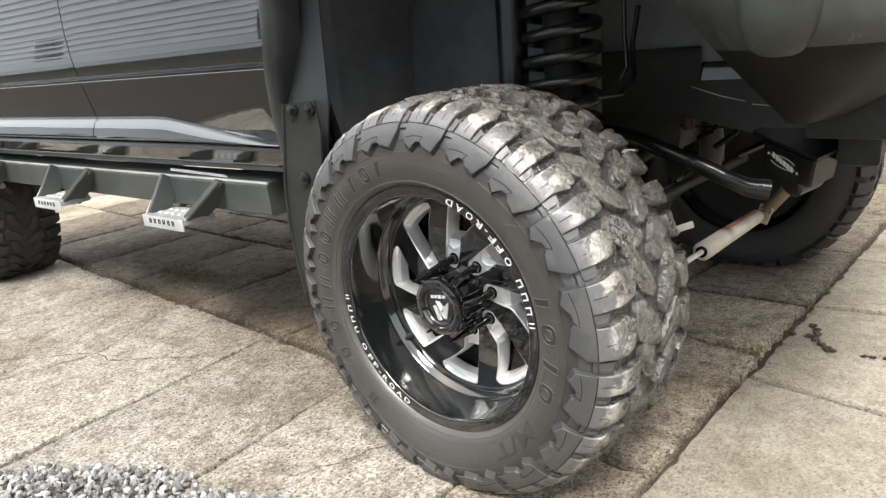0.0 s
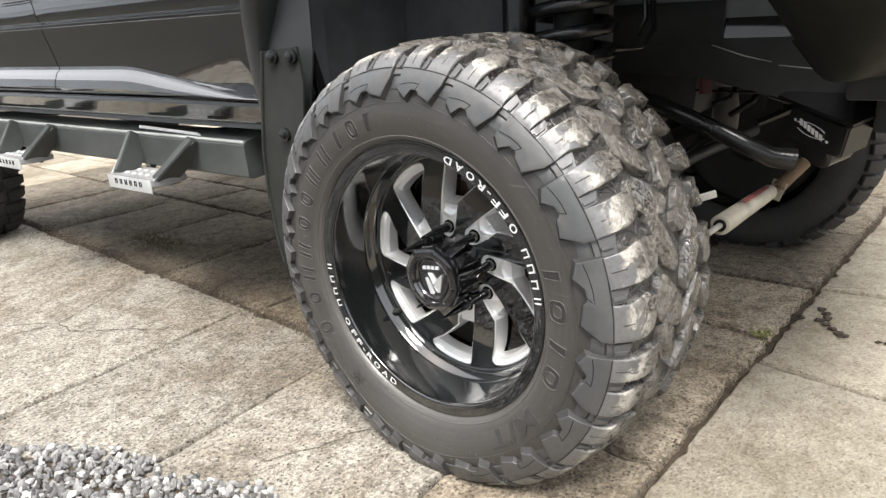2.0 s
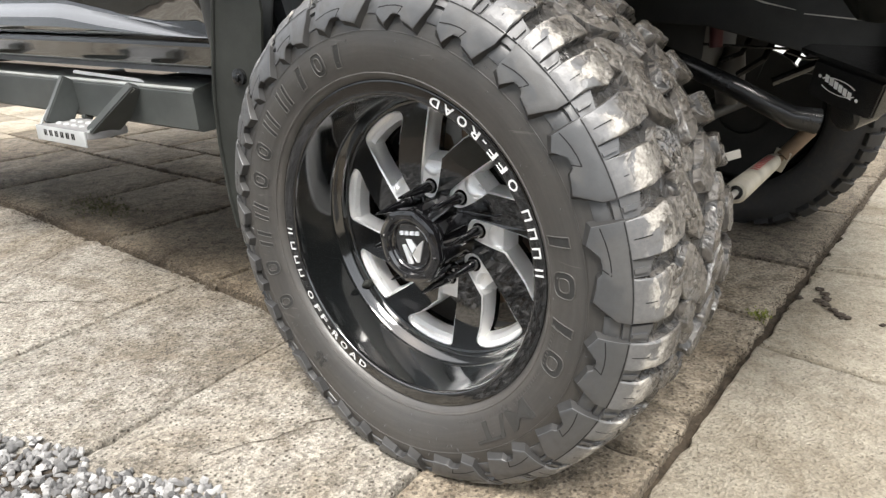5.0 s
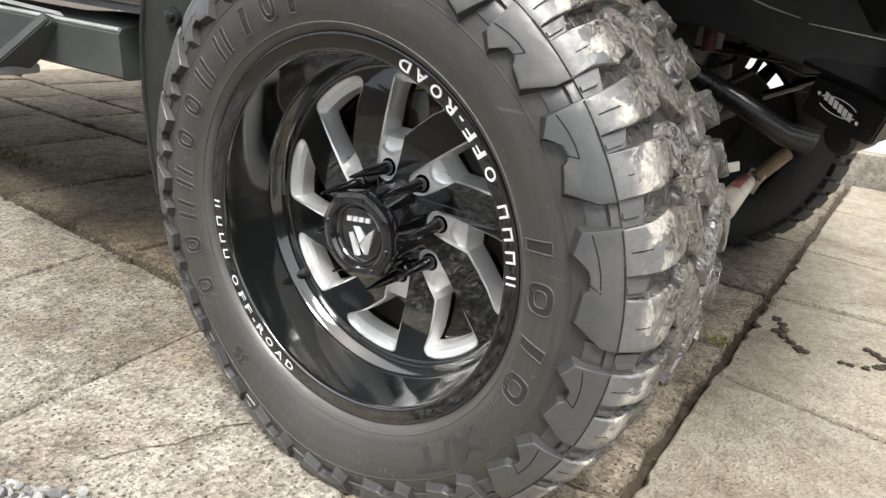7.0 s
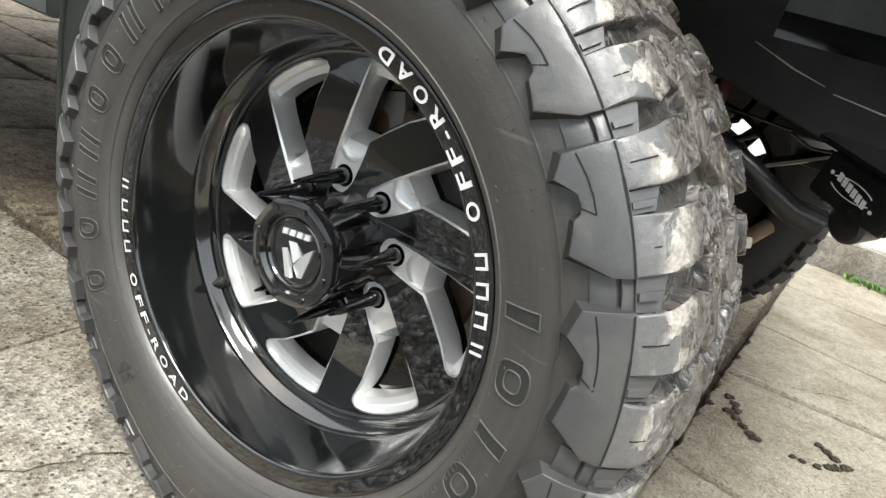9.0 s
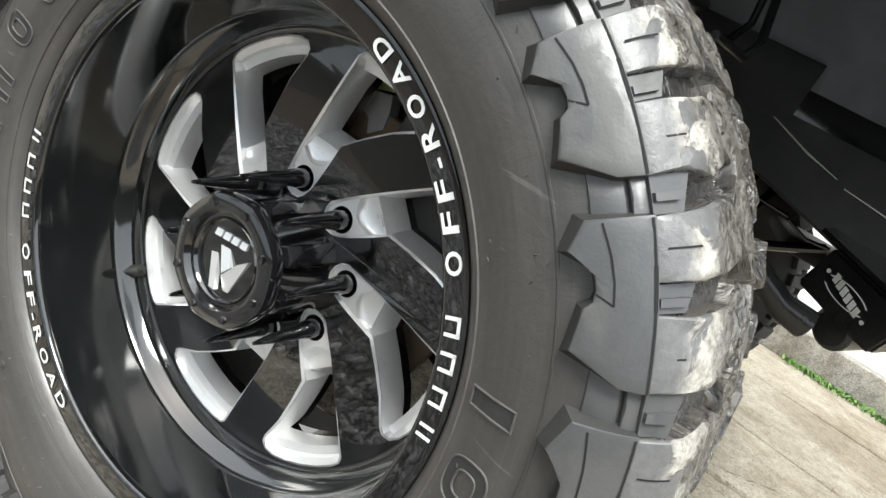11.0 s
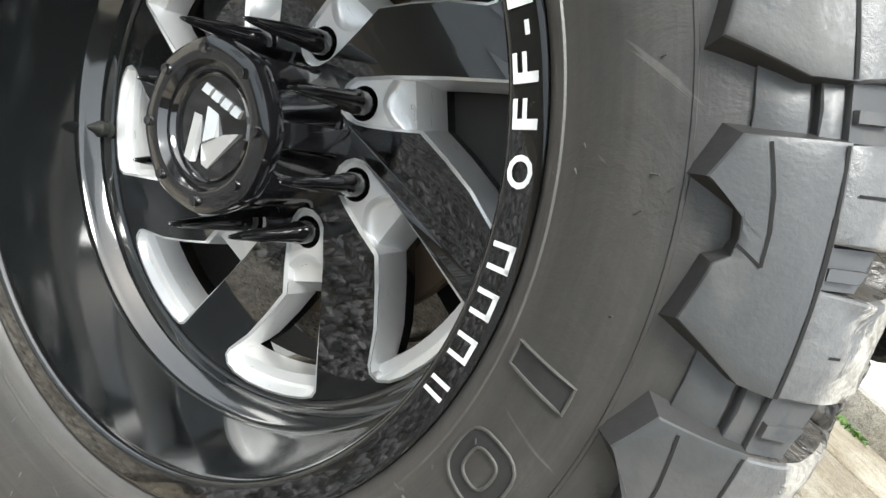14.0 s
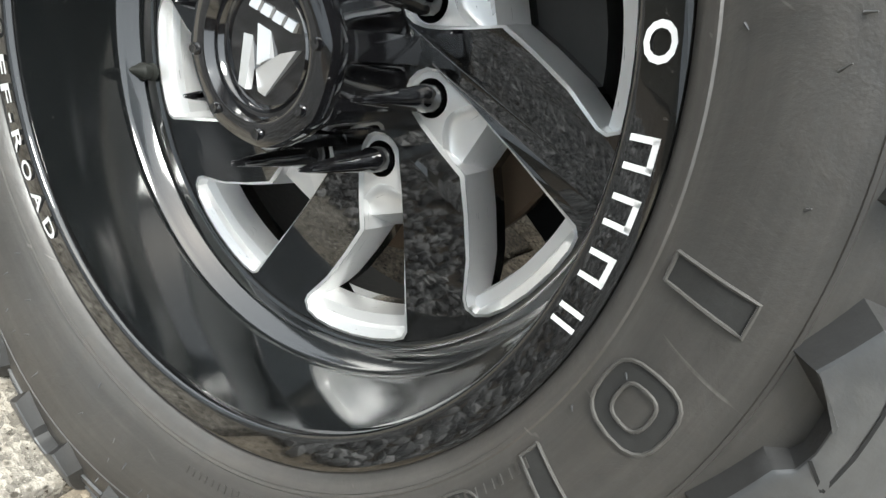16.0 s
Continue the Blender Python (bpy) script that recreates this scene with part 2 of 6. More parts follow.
def tread_rubber():
    """Worn tread: smooth grey at the shoulder, pale dried clay behind it, torn brown rubber with dark creases on the crown."""
    m, nt, b = material("tread_rubber", (0.07, 0.07, 0.073), 0.45, spec=0.9)
    c = coords(nt)
    sep = nt.nodes.new("ShaderNodeSeparateXYZ")
    nt.links.new(c, sep.inputs[0])

    def band(*stops):
        return ramp_node(nt, sep.outputs[1], list(stops)).outputs[0]

    def both(a, v):
        return mix_node(nt, 1.0, a, v, "MULTIPLY").outputs[0]
    n1, n2 = noise_node(nt, 24, 6, 0.62, c, 0.7), noise_node(nt, 46, 6, 0.66, c, 2.2)
    n3, n4 = noise_node(nt, 150, 5, 0.7, c), noise_node(nt, 13, 3, 0.5, c)
    n5 = noise_node(nt, 30, 3, 0.55, c, 3.0)
    grey = mix_node(nt, ramp_node(nt, n3.outputs[0], [(0.35, 0.0), (0.72, 0.7)]).outputs[0], (0.112, 0.114, 0.118), (0.185, 0.183, 0.18))
    crown = band((0.020, 0.0), (0.040, 1.0), (0.31, 1.0))
    torn_at = both(ramp_node(nt, n1.outputs[0], [(0.36, 0.0), (0.44, 1.0)]).outputs[0], crown)
    torn = mix_node(nt, n3.outputs[0], (0.050, 0.044, 0.038), (0.235, 0.205, 0.172))
    f1 = mix_node(nt, torn_at, grey.outputs[0], torn.outputs[0])
    rub = both(ramp_node(nt, n2.outputs[0], [(0.50, 0.0), (0.56, 0.75)]).outputs[0], crown)
    f1 = mix_node(nt, rub, f1.outputs[0], (0.20, 0.188, 0.172))
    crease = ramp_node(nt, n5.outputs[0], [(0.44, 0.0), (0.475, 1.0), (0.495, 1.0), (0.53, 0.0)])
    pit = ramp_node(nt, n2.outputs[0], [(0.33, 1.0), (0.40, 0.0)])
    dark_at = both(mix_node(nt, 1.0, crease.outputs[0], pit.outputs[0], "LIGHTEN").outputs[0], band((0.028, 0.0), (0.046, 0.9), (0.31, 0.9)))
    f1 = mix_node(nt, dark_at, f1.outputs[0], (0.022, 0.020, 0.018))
    clay_at = both(ramp_node(nt, n1.outputs[0], [(0.475, 0.0), (0.515, 1.0)]).outputs[0], band((0.001, 0.0), (0.013, 1.0), (0.040, 0.9), (0.055, 0.35), (0.12, 0.1), (0.2, 0.05)))
    clay = mix_node(nt, ramp_node(nt, n3.outputs[0], [(0.35, 0.0), (0.6, 1.0)]).outputs[0], (0.22, 0.20, 0.175), (0.52, 0.495, 0.45))
    f2 = mix_node(nt, clay_at, f1.outputs[0], clay.outputs[0])
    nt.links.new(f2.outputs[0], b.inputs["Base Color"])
    wet = mix_node(nt, crown, ramp_node(nt, n4.outputs[0], [(0.35, 0.34), (0.65, 0.50)]).outputs[0], ramp_node(nt, n4.outputs[0], [(0.38, 0.16), (0.62, 0.42)]).outputs[0])
    nt.links.new(mix_node(nt, clay_at, wet.outputs[0], (0.62,) * 3).outputs[0], b.inputs["Roughness"])
    high = mix_node(nt, torn_at, (0.5,) * 3, n2.outputs[0])
    b1 = bump_node(nt, b, high.outputs[0], 1.0, 0.010)
    low = mix_node(nt, 1.0, (1.0,) * 3, dark_at, "SUBTRACT")
    b2 = bump_node(nt, b, low.outputs[0], 0.9, 0.0022, b1)
    b3 = bump_node(nt, b, clay_at, 0.8, 0.0012, b2)
    bump_node(nt, b, n3.outputs[0], 0.4, 0.002, b3)


def shaded_wet_rubber():
    """Damp, uneven rubber in the grooves of the tread, with streaks of soil; groove shade darkens its colour."""
    m, nt, b = material("shaded_wet_rubber", (0.035, 0.035, 0.035), 0.25, spec=0.9)
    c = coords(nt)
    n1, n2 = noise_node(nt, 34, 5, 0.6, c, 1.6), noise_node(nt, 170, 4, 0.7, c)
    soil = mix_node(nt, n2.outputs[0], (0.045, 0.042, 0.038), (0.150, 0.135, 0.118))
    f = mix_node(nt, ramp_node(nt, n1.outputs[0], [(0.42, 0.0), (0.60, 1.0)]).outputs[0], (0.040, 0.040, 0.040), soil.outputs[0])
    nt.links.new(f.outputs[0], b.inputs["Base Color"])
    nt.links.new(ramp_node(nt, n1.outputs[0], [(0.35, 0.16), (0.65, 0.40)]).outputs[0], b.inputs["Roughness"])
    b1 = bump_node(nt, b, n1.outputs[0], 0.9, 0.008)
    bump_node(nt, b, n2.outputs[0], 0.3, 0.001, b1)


shaded_wet_rubber()
tread_rubber()


def gloss_black(name, base=(0.006, 0.006, 0.007), dust=0.25, haze=0.0, ior=2.0, blur=0.03):
    m, nt, b = material(name, base, 0.09, coat=1.0)
    b.inputs["Coat Roughness"].default_value = blur
    b.inputs["Coat IOR"].default_value = ior
    c = coords(nt)
    n1, n2 = noise_node(nt, 9, 4, 0.6, c), noise_node(nt, 330, 3, 0.7, c)
    spots = ramp_node(nt, n2.outputs[0], [(0.66, 0.0), (0.74, 1.0)])
    film = mix_node(nt, 1.0, ramp_node(nt, n1.outputs[0], [(0.3, 0.15), (0.75, 1.0)]).outputs[0], spots.outputs[0], "MULTIPLY")
    amt = mix_node(nt, 1.0, film.outputs[0], (dust,) * 3, "MULTIPLY")
    hz = mix_node(nt, 1.0, ramp_node(nt, n1.outputs[0], [(0.35, 0.3), (0.7, 1.0)]).outputs[0], (haze,) * 3, "MULTIPLY")
    under = mix_node(nt, hz.outputs[0], base, (0.34, 0.34, 0.34))
    col = mix_node(nt, amt.outputs[0], under.outputs[0], (0.22, 0.21, 0.19))
    nt.links.new(col.outputs[0], b.inputs["Base Color"])
    ro = mix_node(nt, ramp_node(nt, n1.outputs[0], [(0.3, 0.0), (0.8, 1.0)]).outputs[0], (0.06,) * 3, (0.16,) * 3)
    nt.links.new(ro.outputs[0], b.inputs["Roughness"])
    return m


gloss_black("wheel_black", (0.006, 0.0062, 0.0065), 0.9, 0.004, 1.72, 0.02)
gloss_black("dish_black", (0.0054, 0.0064, 0.0068), 0.7, 0.010, 1.66, 0.085)
gloss_black("horn_gloss", (0.006, 0.0068, 0.0066), 0.3, 0.003, 1.42, 0.12)
gloss_black("frame_gloss", (0.004, 0.0042, 0.0046), 0.25, 0.0, 1.45, 0.06)
gloss_black("cap_black", dust=0.3, ior=1.75, blur=0.08)
gloss_black("body_paint", (0.008, 0.009, 0.0105), 0.2, 0.02, 2.1, 0.025)


def milled():
    m, nt, b = material("milled_aluminium", (0.8, 0.8, 0.8), 0.36, 0.6)
    c = coords(nt)
    mp = nt.nodes.new("ShaderNodeMapping")
    mp.inputs["Scale"].default_value = (40, 1500, 40)
    nt.links.new(c, mp.inputs[0])
    n = noise_node(nt, 1.0, 3, 0.6, mp.outputs[0])
    n2 = noise_node(nt, 40, 4, 0.6, c)
    col = mix_node(nt, n2.outputs[0], (0.97, 0.97, 0.96), (0.90, 0.90, 0.90))
    nt.links.new(col.outputs[0], b.inputs["Base Color"])
    nt.links.new(mix_node(nt, n.outputs[0], (0.22,) * 3, (0.40,) * 3).outputs[0], b.inputs["Roughness"])
    bump_node(nt, b, n.outputs[0], 0.12, 0.0003)


milled()
material("sipe_shade", (0.012, 0.012, 0.012), 0.9)
material("chrome", (0.92, 0.92, 0.92), 0.22, 0.7)
material("white_print", (0.80, 0.80, 0.80), 0.4)


def plastic(name, base, rough, grain):
    m, nt, b = material(name, base, rough)
    c = coords(nt)
    n, n2 = noise_node(nt, grain, 3, 0.6, c), noise_node(nt, 7, 5, 0.65, c)
    col = mix_node(nt, ramp_node(nt, n2.outputs[0], [(0.4, 0.0), (0.75, 0.6)]).outputs[0], base, tuple(min(1, v * 1.9 + 0.01) for v in base))
    nt.links.new(col.outputs[0], b.inputs["Base Color"])
    bump_node(nt, b, n.outputs[0], 0.35, 0.001)
    return m


plastic("flare_plastic", (0.026, 0.028, 0.0295), 0.34, 600)
MATS["flare_plastic"].node_tree.nodes["Principled BSDF"].inputs["Specular IOR Level"].default_value = 0.8
plastic("flap_rubber", (0.021, 0.0225, 0.020), 0.55, 200)
MATS["flap_rubber"].node_tree.nodes["Principled BSDF"].inputs["Specular IOR Level"].default_value = 0.25
plastic("liner_plastic", (0.10, 0.106, 0.113), 0.55, 300)
plastic("step_coating", (0.052, 0.057, 0.055), 0.42, 700)
plastic("glint_coating", (0.36, 0.375, 0.365), 0.5, 300)
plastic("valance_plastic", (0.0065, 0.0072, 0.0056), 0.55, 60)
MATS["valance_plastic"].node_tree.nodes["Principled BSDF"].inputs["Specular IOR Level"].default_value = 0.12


def dusty_bumper():
    """Dark plastic under a thin grey dust, with pale scuffs."""
    m, nt, b = material("bumper_dusty", (0.02, 0.021, 0.019), 0.5)
    c = coords(nt)
    n, n2, n3 = noise_node(nt, 14, 6, 0.7, c, 0.6), noise_node(nt, 5, 4, 0.6, c), noise_node(nt, 260, 3, 0.7, c)
    dust = mix_node(nt, ramp_node(nt, n2.outputs[0], [(0.35, 0.1), (0.7, 1.0)]).outputs[0], (0.020, 0.023, 0.019), (0.060, 0.066, 0.056))
    scuff = mix_node(nt, 1.0, ramp_node(nt, n.outputs[0], [(0.60, 0.0), (0.70, 1.0)]).outputs[0], ramp_node(nt, n3.outputs[0], [(0.45, 0.0), (0.62, 1.0)]).outputs[0], "MULTIPLY")
    nt.links.new(mix_node(nt, scuff.outputs[0], dust.outputs[0], (0.20, 0.20, 0.185)).outputs[0], b.inputs["Base Color"])
    bump_node(nt, b, n.outputs[0], 0.5, 0.004)


dusty_bumper()
plastic("barrel_dark", (0.006, 0.006, 0.006), 0.55, 200)
MATS["barrel_dark"].node_tree.nodes["Principled BSDF"].inputs["Specular IOR Level"].default_value = 0.15
plastic("chassis_black", (0.022, 0.023, 0.023), 0.5, 120)
MATS["chassis_black"].node_tree.nodes["Principled BSDF"].inputs["Specular IOR Level"].default_value = 0.15
plastic("bracket_black", (0.008, 0.0085, 0.009), 0.24, 200)
plastic("tread_plate", (0.24, 0.24, 0.24), 0.45, 200)
plastic("pad_front", (0.42, 0.43, 0.43), 0.45, 200)
plastic("damper_cream", (0.36, 0.335, 0.275), 0.45, 150)
plastic("red_paint", (0.30, 0.02, 0.025), 0.6, 150)
plastic("red_rubber", (0.04, 0.003, 0.005), 0.6, 150)
plastic("rusty_steel", (0.16, 0.11, 0.07), 0.75, 150)
plastic("cast_iron", (0.038, 0.037, 0.035), 0.6, 150)
plastic("bare_steel", (0.35, 0.34, 0.32), 0.4, 150)
plastic("yellow_label", (0.72, 0.76, 0.30), 0.6, 150)
plastic("white_wall_paint", (0.80, 0.80, 0.78), 0.8, 60)
plastic("siding_paint", (0.76, 0.81, 0.86), 0.5, 60)
plastic("window_trim", (0.78, 0.78, 0.77), 0.5, 60)
plastic("screen_wood", (0.045, 0.036, 0.026), 0.8, 40)
material("dark_glass", (0.02, 0.022, 0.025), 0.05)


def leafy(name, a, bcol):
    m, nt, b = material(name, a, 0.7)
    g = nt.nodes.new("ShaderNodeNewGeometry")
    nt.links.new(ramp_node(nt, g.outputs["Random Per Island"], [(0.0, a), (1.0, bcol)]).outputs[0], b.inputs["Base Color"])


leafy("weed_leaf", (0.05, 0.12, 0.025), (0.16, 0.28, 0.06))
leafy("joint_weed_leaf", (0.10, 0.12, 0.015), (0.26, 0.29, 0.05))
leafy("moss_green", (0.06, 0.065, 0.02), (0.13, 0.12, 0.04))
plastic("mud_clod", (0.035, 0.026, 0.018), 0.9, 120)


def lawn_mat():
    m, nt, b = material("lawn_green", (0.05, 0.06, 0.02), 0.9)
    c = coords(nt)
    n, n2 = noise_node(nt, 60, 6, 0.75, c), noise_node(nt, 1.5, 4, 0.6, c)
    col = ramp_node(nt, n.outputs[0], [(0.3, (0.020, 0.018, 0.012)), (0.7, (0.085, 0.074, 0.048))])
    f = mix_node(nt, n2.outputs[0], col.outputs[0], (0.052, 0.046, 0.029))
    nt.links.new(f.outputs[0], b.inputs["Base Color"])
    bump_node(nt, b, n.outputs[0], 1.0, 0.03)


lawn_mat()


# ---- mesh helpers ----
def part(name, bm, mat, parent=None, label="", smooth=True, mw=None, angle=38):
    """Links a bmesh as one mesh object, under parent if there is one."""
    me = bpy.data.meshes.new(name)
    bmesh.ops.recalc_face_normals(bm, faces=bm.faces)
    bm.to_mesh(me)
    bm.free()
    me.materials.append(MATS[mat] if isinstance(mat, str) else mat)
    if smooth:
        me.polygons.foreach_set("use_smooth", [True] * len(me.polygons))
        me.set_sharp_from_angle(angle=radians(angle))
    ob = new(name, me)
    if parent:
        ob.parent = parent
    if mw is not None:
        ob.matrix_basis = mw
    if label:
        ob["label"] = label
    return ob


def box(bm, lo, hi, bevel=0.0, m=None):
    (x0, y0, z0), (x1, y1, z1) = lo, hi
    r = bmesh.ops.create_cube(bm, size=1, matrix=Matrix.Translation(((x0 + x1) / 2, (y0 + y1) / 2, (z0 + z1) / 2)) @ Matrix.Diagonal((x1 - x0, y1 - y0, z1 - z0, 1)))
    vs = r["verts"]
    if bevel:
        es = list({e for v in vs for e in v.link_edges})
        g = bmesh.ops.bevel(bm, geom=es, offset=bevel, segments=2, affect="EDGES", profile=0.6)
        vs = list({v for f in g["faces"] for v in f.verts} | {v for v in vs if v.is_valid})
    if m is not None:
        allv, stack = set(), list(vs)
        while stack:
            v = stack.pop()
            if v not in allv:
                allv.add(v)
                stack += [e.other_vert(v) for e in v.link_edges]
        bmesh.ops.transform(bm, matrix=m, verts=list(allv))
    return bm


def tube(bm, pts, rad, seg=14, caps=True):
    """A tube through pts; rad one number or one for each point."""
    rads = rad if isinstance(rad, (list, tuple)) else [rad] * len(pts)
    pts = [Vector(p) for p in pts]
    rings, side = [], None
    for i, p in enumerate(pts):
        d = (pts[min(i + 1, len(pts) - 1)] - pts[max(i - 1, 0)]).normalized()
        if side is None:
            side = d.orthogonal().normalized()
        side = (side - d * side.dot(d)).normalized()
        up = d.cross(side)
        rings.append([bm.verts.new(p + rads[i] * (math.cos(a) * side + math.sin(a) * up)) for a in (2 * math.pi * k / seg for k in range(seg))])
    for a, b in zip(rings, rings[1:]):
        for k in range(seg):
            bm.faces.new((a[k], a[(k + 1) % seg], b[(k + 1) % seg], b[k]))
    if caps:
        bm.faces.new(rings[0][::-1])
        bm.faces.new(rings[-1])
    return bm


def prism(bm, poly, place, lo, hi):
    """A polygon of (u, v) pairs given depth from lo to hi; place(u, v, w) gives the vertex."""
    a = [bm.verts.new(place(u, v, lo)) for u, v in poly]
    b = [bm.verts.new(place(u, v, hi)) for u, v in poly]
    n = len(poly)
    bm.faces.new(a[::-1])
    bm.faces.new(b)
    for k in range(n):
        bm.faces.new((a[k], a[(k + 1) % n], b[(k + 1) % n], b[k]))
    return bm


def sweep(bm, path, sect, place):
    """Sweeps the open section sect along path."""
    rows = [[bm.verts.new(place(p, s)) for s in sect] for p in path]
    for a, b in zip(rows, rows[1:]):
        for k in range(len(sect) - 1):
            bm.faces.new((a[k], a[k + 1], b[k + 1], b[k]))
    return bm


# ---- ground ----
def ground():
    bm = bmesh.new()
    n = 40
    ring = [0, 3, 8, 30, 120, 600, 2500]
    prev = None
    for r in ring:
        cur = [bm.verts.new((r * math.cos(a), r * math.sin(a) + 1, -0.028)) for a in (2 * math.pi * k / n for k in range(n))] if r else [bm.verts.new((0, 1, -0.028))]
        if prev:
            for k in range(n):
                if len(prev) == 1:
                    bm.faces.new((prev[0], cur[k], cur[(k + 1) % n]))
                else:
                    bm.faces.new((prev[k], cur[k], cur[(k + 1) % n], prev[(k + 1) % n]))
        prev = cur
    return tagged(part("ground", bm, "soil"), "bare dark brown soil under the paving", "ground", kind="structure")


ground_ob = ground()


def joint_x(y):
    """The long joint between the driveway and the pale path."""
    return 0.372 + 0.042 * y


JOINTS = []


def slab(parent, quad, mat, seed, top=0.0):
    """One cast slab from four plan corners, with broken, rounded edges."""
    rng = random.Random(seed)
    bm = bmesh.new()
    c = Vector((sum(p[0] for p in quad) / 4, sum(p[1] for p in quad) / 4))
    rim = []
    for k in range(4):
        a, b = Vector(quad[k]), Vector(quad[(k + 1) % 4])
        n = max(3, int((b - a).length / 0.03))
        for i in range(n):
            p = a.lerp(b, i / n)
            q = p + (c - p).normalized() * (0.0068 + 0.0080 * rng.random() + (rng.uniform(0.003, 0.016) if rng.random() < 0.2 else 0)) * (0.8 if mat == "pale_concrete" else 1.0)
            rim.append(q)
            JOINTS.append((p.x, p.y))
    tilt = (rng.uniform(-0.004, 0.004), rng.uniform(-0.004, 0.004))
    rows = []
    for inset, z in ((0.0, -0.04), (0.0, -0.010), (0.003, -0.003), (0.009, 0.0)):
        rows.append([bm.verts.new((*(p + (c - p).normalized() * inset), top + z + tilt[0] * (p.x - c.x) + tilt[1] * (p.y - c.y))) for p in rim])
    m = len(rim)
    for a, b in zip(rows, rows[1:]):
        for k in range(m):
            bm.faces.new((a[k], a[(k + 1) % m], b[(k + 1) % m], b[k]))
    bm.faces.new(rows[-1])
    return part("slab", bm, mat, parent)


def paving():
    drive = tagged(new("driveway"), "worn beige concrete slab driveway with soil-filled joints", "driveway", kind="structure")
    path = tagged(new("path"), "pale concrete slab path beside the driveway", "path", kind="structure")
    rng = random.Random(4)
    ys = [-9, -1.45, 0.25, 0.985, 1.355, 2.0, 2.65, 3.32]
    seed = 0
    for j in range(1, len(ys) - 1):
        y0, y1 = ys[j], ys[j + 1]
        if j == 1:
            xs = [-6.4, -5.6, -4.7, -3.9, -3.2, -2.47, -1.72, -1.06, -0.54, 0.02]
        elif j == 2:
            xs = [-7.4, -5.9, -4.42, -3.6, -2.9, -2.3, -1.68, -1.02, -0.45, 0.0]
        else:
            o = rng.uniform(-0.2, 0.2)
            xs = [-6.4 + 0.62 * k + o for k in range(11)]
        for k in range(len(xs)):
            def edge(x, y, i):
                sk = 0.055 * (y - 0.25) * (-1 if j == 1 else 0.4)
                return (x + sk + 0.012 * math.sin(7 * i + 3 * y), y + 0.022 * (-x) * (0.8 if y > 0.2 else 0.3))
            if k == len(xs) - 1:
                r0, r1 = (joint_x(y0), y0), (joint_x(y1), y1)
                if j == 2:
                    r1 = (joint_x(0.93), 0.93)
                if j == 3:
                    r0 = (joint_x(0.93), 0.93)
            else:
                r0, r1 = edge(xs[k + 1], y0, k + 1), edge(xs[k + 1], y1, k + 1)
            seed += 1
            # slabs past the truck's tail take pale concrete, open daylight put into the colour
            slab(drive, [edge(xs[k], y0, k), r0, r1, edge(xs[k], y1, k)], ("tan_concrete" if k == len(xs) - 1 else "slab_concrete") if j == 1 else "pale_concrete" if k < len(xs) - 1 and xs[k + 1] < -4.3 else "tan_concrete" if j in (2, 3) and k == len(xs) - 1 else "shaded_dirty_concrete", seed, rng.uniform(-0.004, 0.001))
    pj = [(-2.6, -2.6), (-1.8, -1.85), (-1.0, -1.1), (-0.15, -0.25), (0.775, 0.66), (1.36, 1.5), (1.9, 1.83), (2.62, 2.6), (3.30, 3.4)]
    for (a0, a1), (b0, b1) in zip(pj, pj[1:]):
        seed += 1
        slab(path, [(joint_x(a0) + 0.004, a0 + 0.006), (joint_x(a1) + 1.16, a1 + 0.006), (joint_x(b1) + 1.16, b1 - 0.006), (joint_x(b0) + 0.004, b0 - 0.006)], "pale_concrete", seed, 0.002)
        for u in range(2, 5):
            seed += 1
            slab(path, [(joint_x(a1) + 0.36 + 0.8 * (u - 1), a1), (joint_x(a1) + 0.36 + 0.8 * u, a1), (joint_x(b1) + 0.36 + 0.8 * u, b1), (joint_x(b1) + 0.36 + 0.8 * (u - 1), b1)], "pale_concrete", seed, 0.002)


paving()


def kerb():
    bm = bmesh.new()
    box(bm, (-6, 3.33, -0.04), (6, 3.46, 0.165), 0.012)
    k = tagged(part("kerb", bm, "kerb_concrete"), "low grey concrete kerb wall with peeling plaster", "kerb", kind="structure")
    bm = bmesh.new()
    box(bm, (-7, 3.9, -0.03), (9, 4.1, 2.6))
    tagged(part("wall_far", bm, "white_wall_paint"), "bright white painted wall behind the kerb", "wall", kind="structure")


kerb()


def fence():
    """Dark board screen, unseen, added beyond the path to darken the rim's reflections and close the yard."""
    f = tagged(new("reflection_screen"), "unseen dark board screen added to darken the wheel's reflections", "fence", kind="structure")
    for k in range(26):
        bm = bmesh.new()
        box(bm, (6.4, -9.0 + 0.5 * k, -0.03), (6.44, -8.99 + 0.5 * k + 0.47, 1.9), 0.004)
        part("board", bm, "screen_wood", f)


fence()


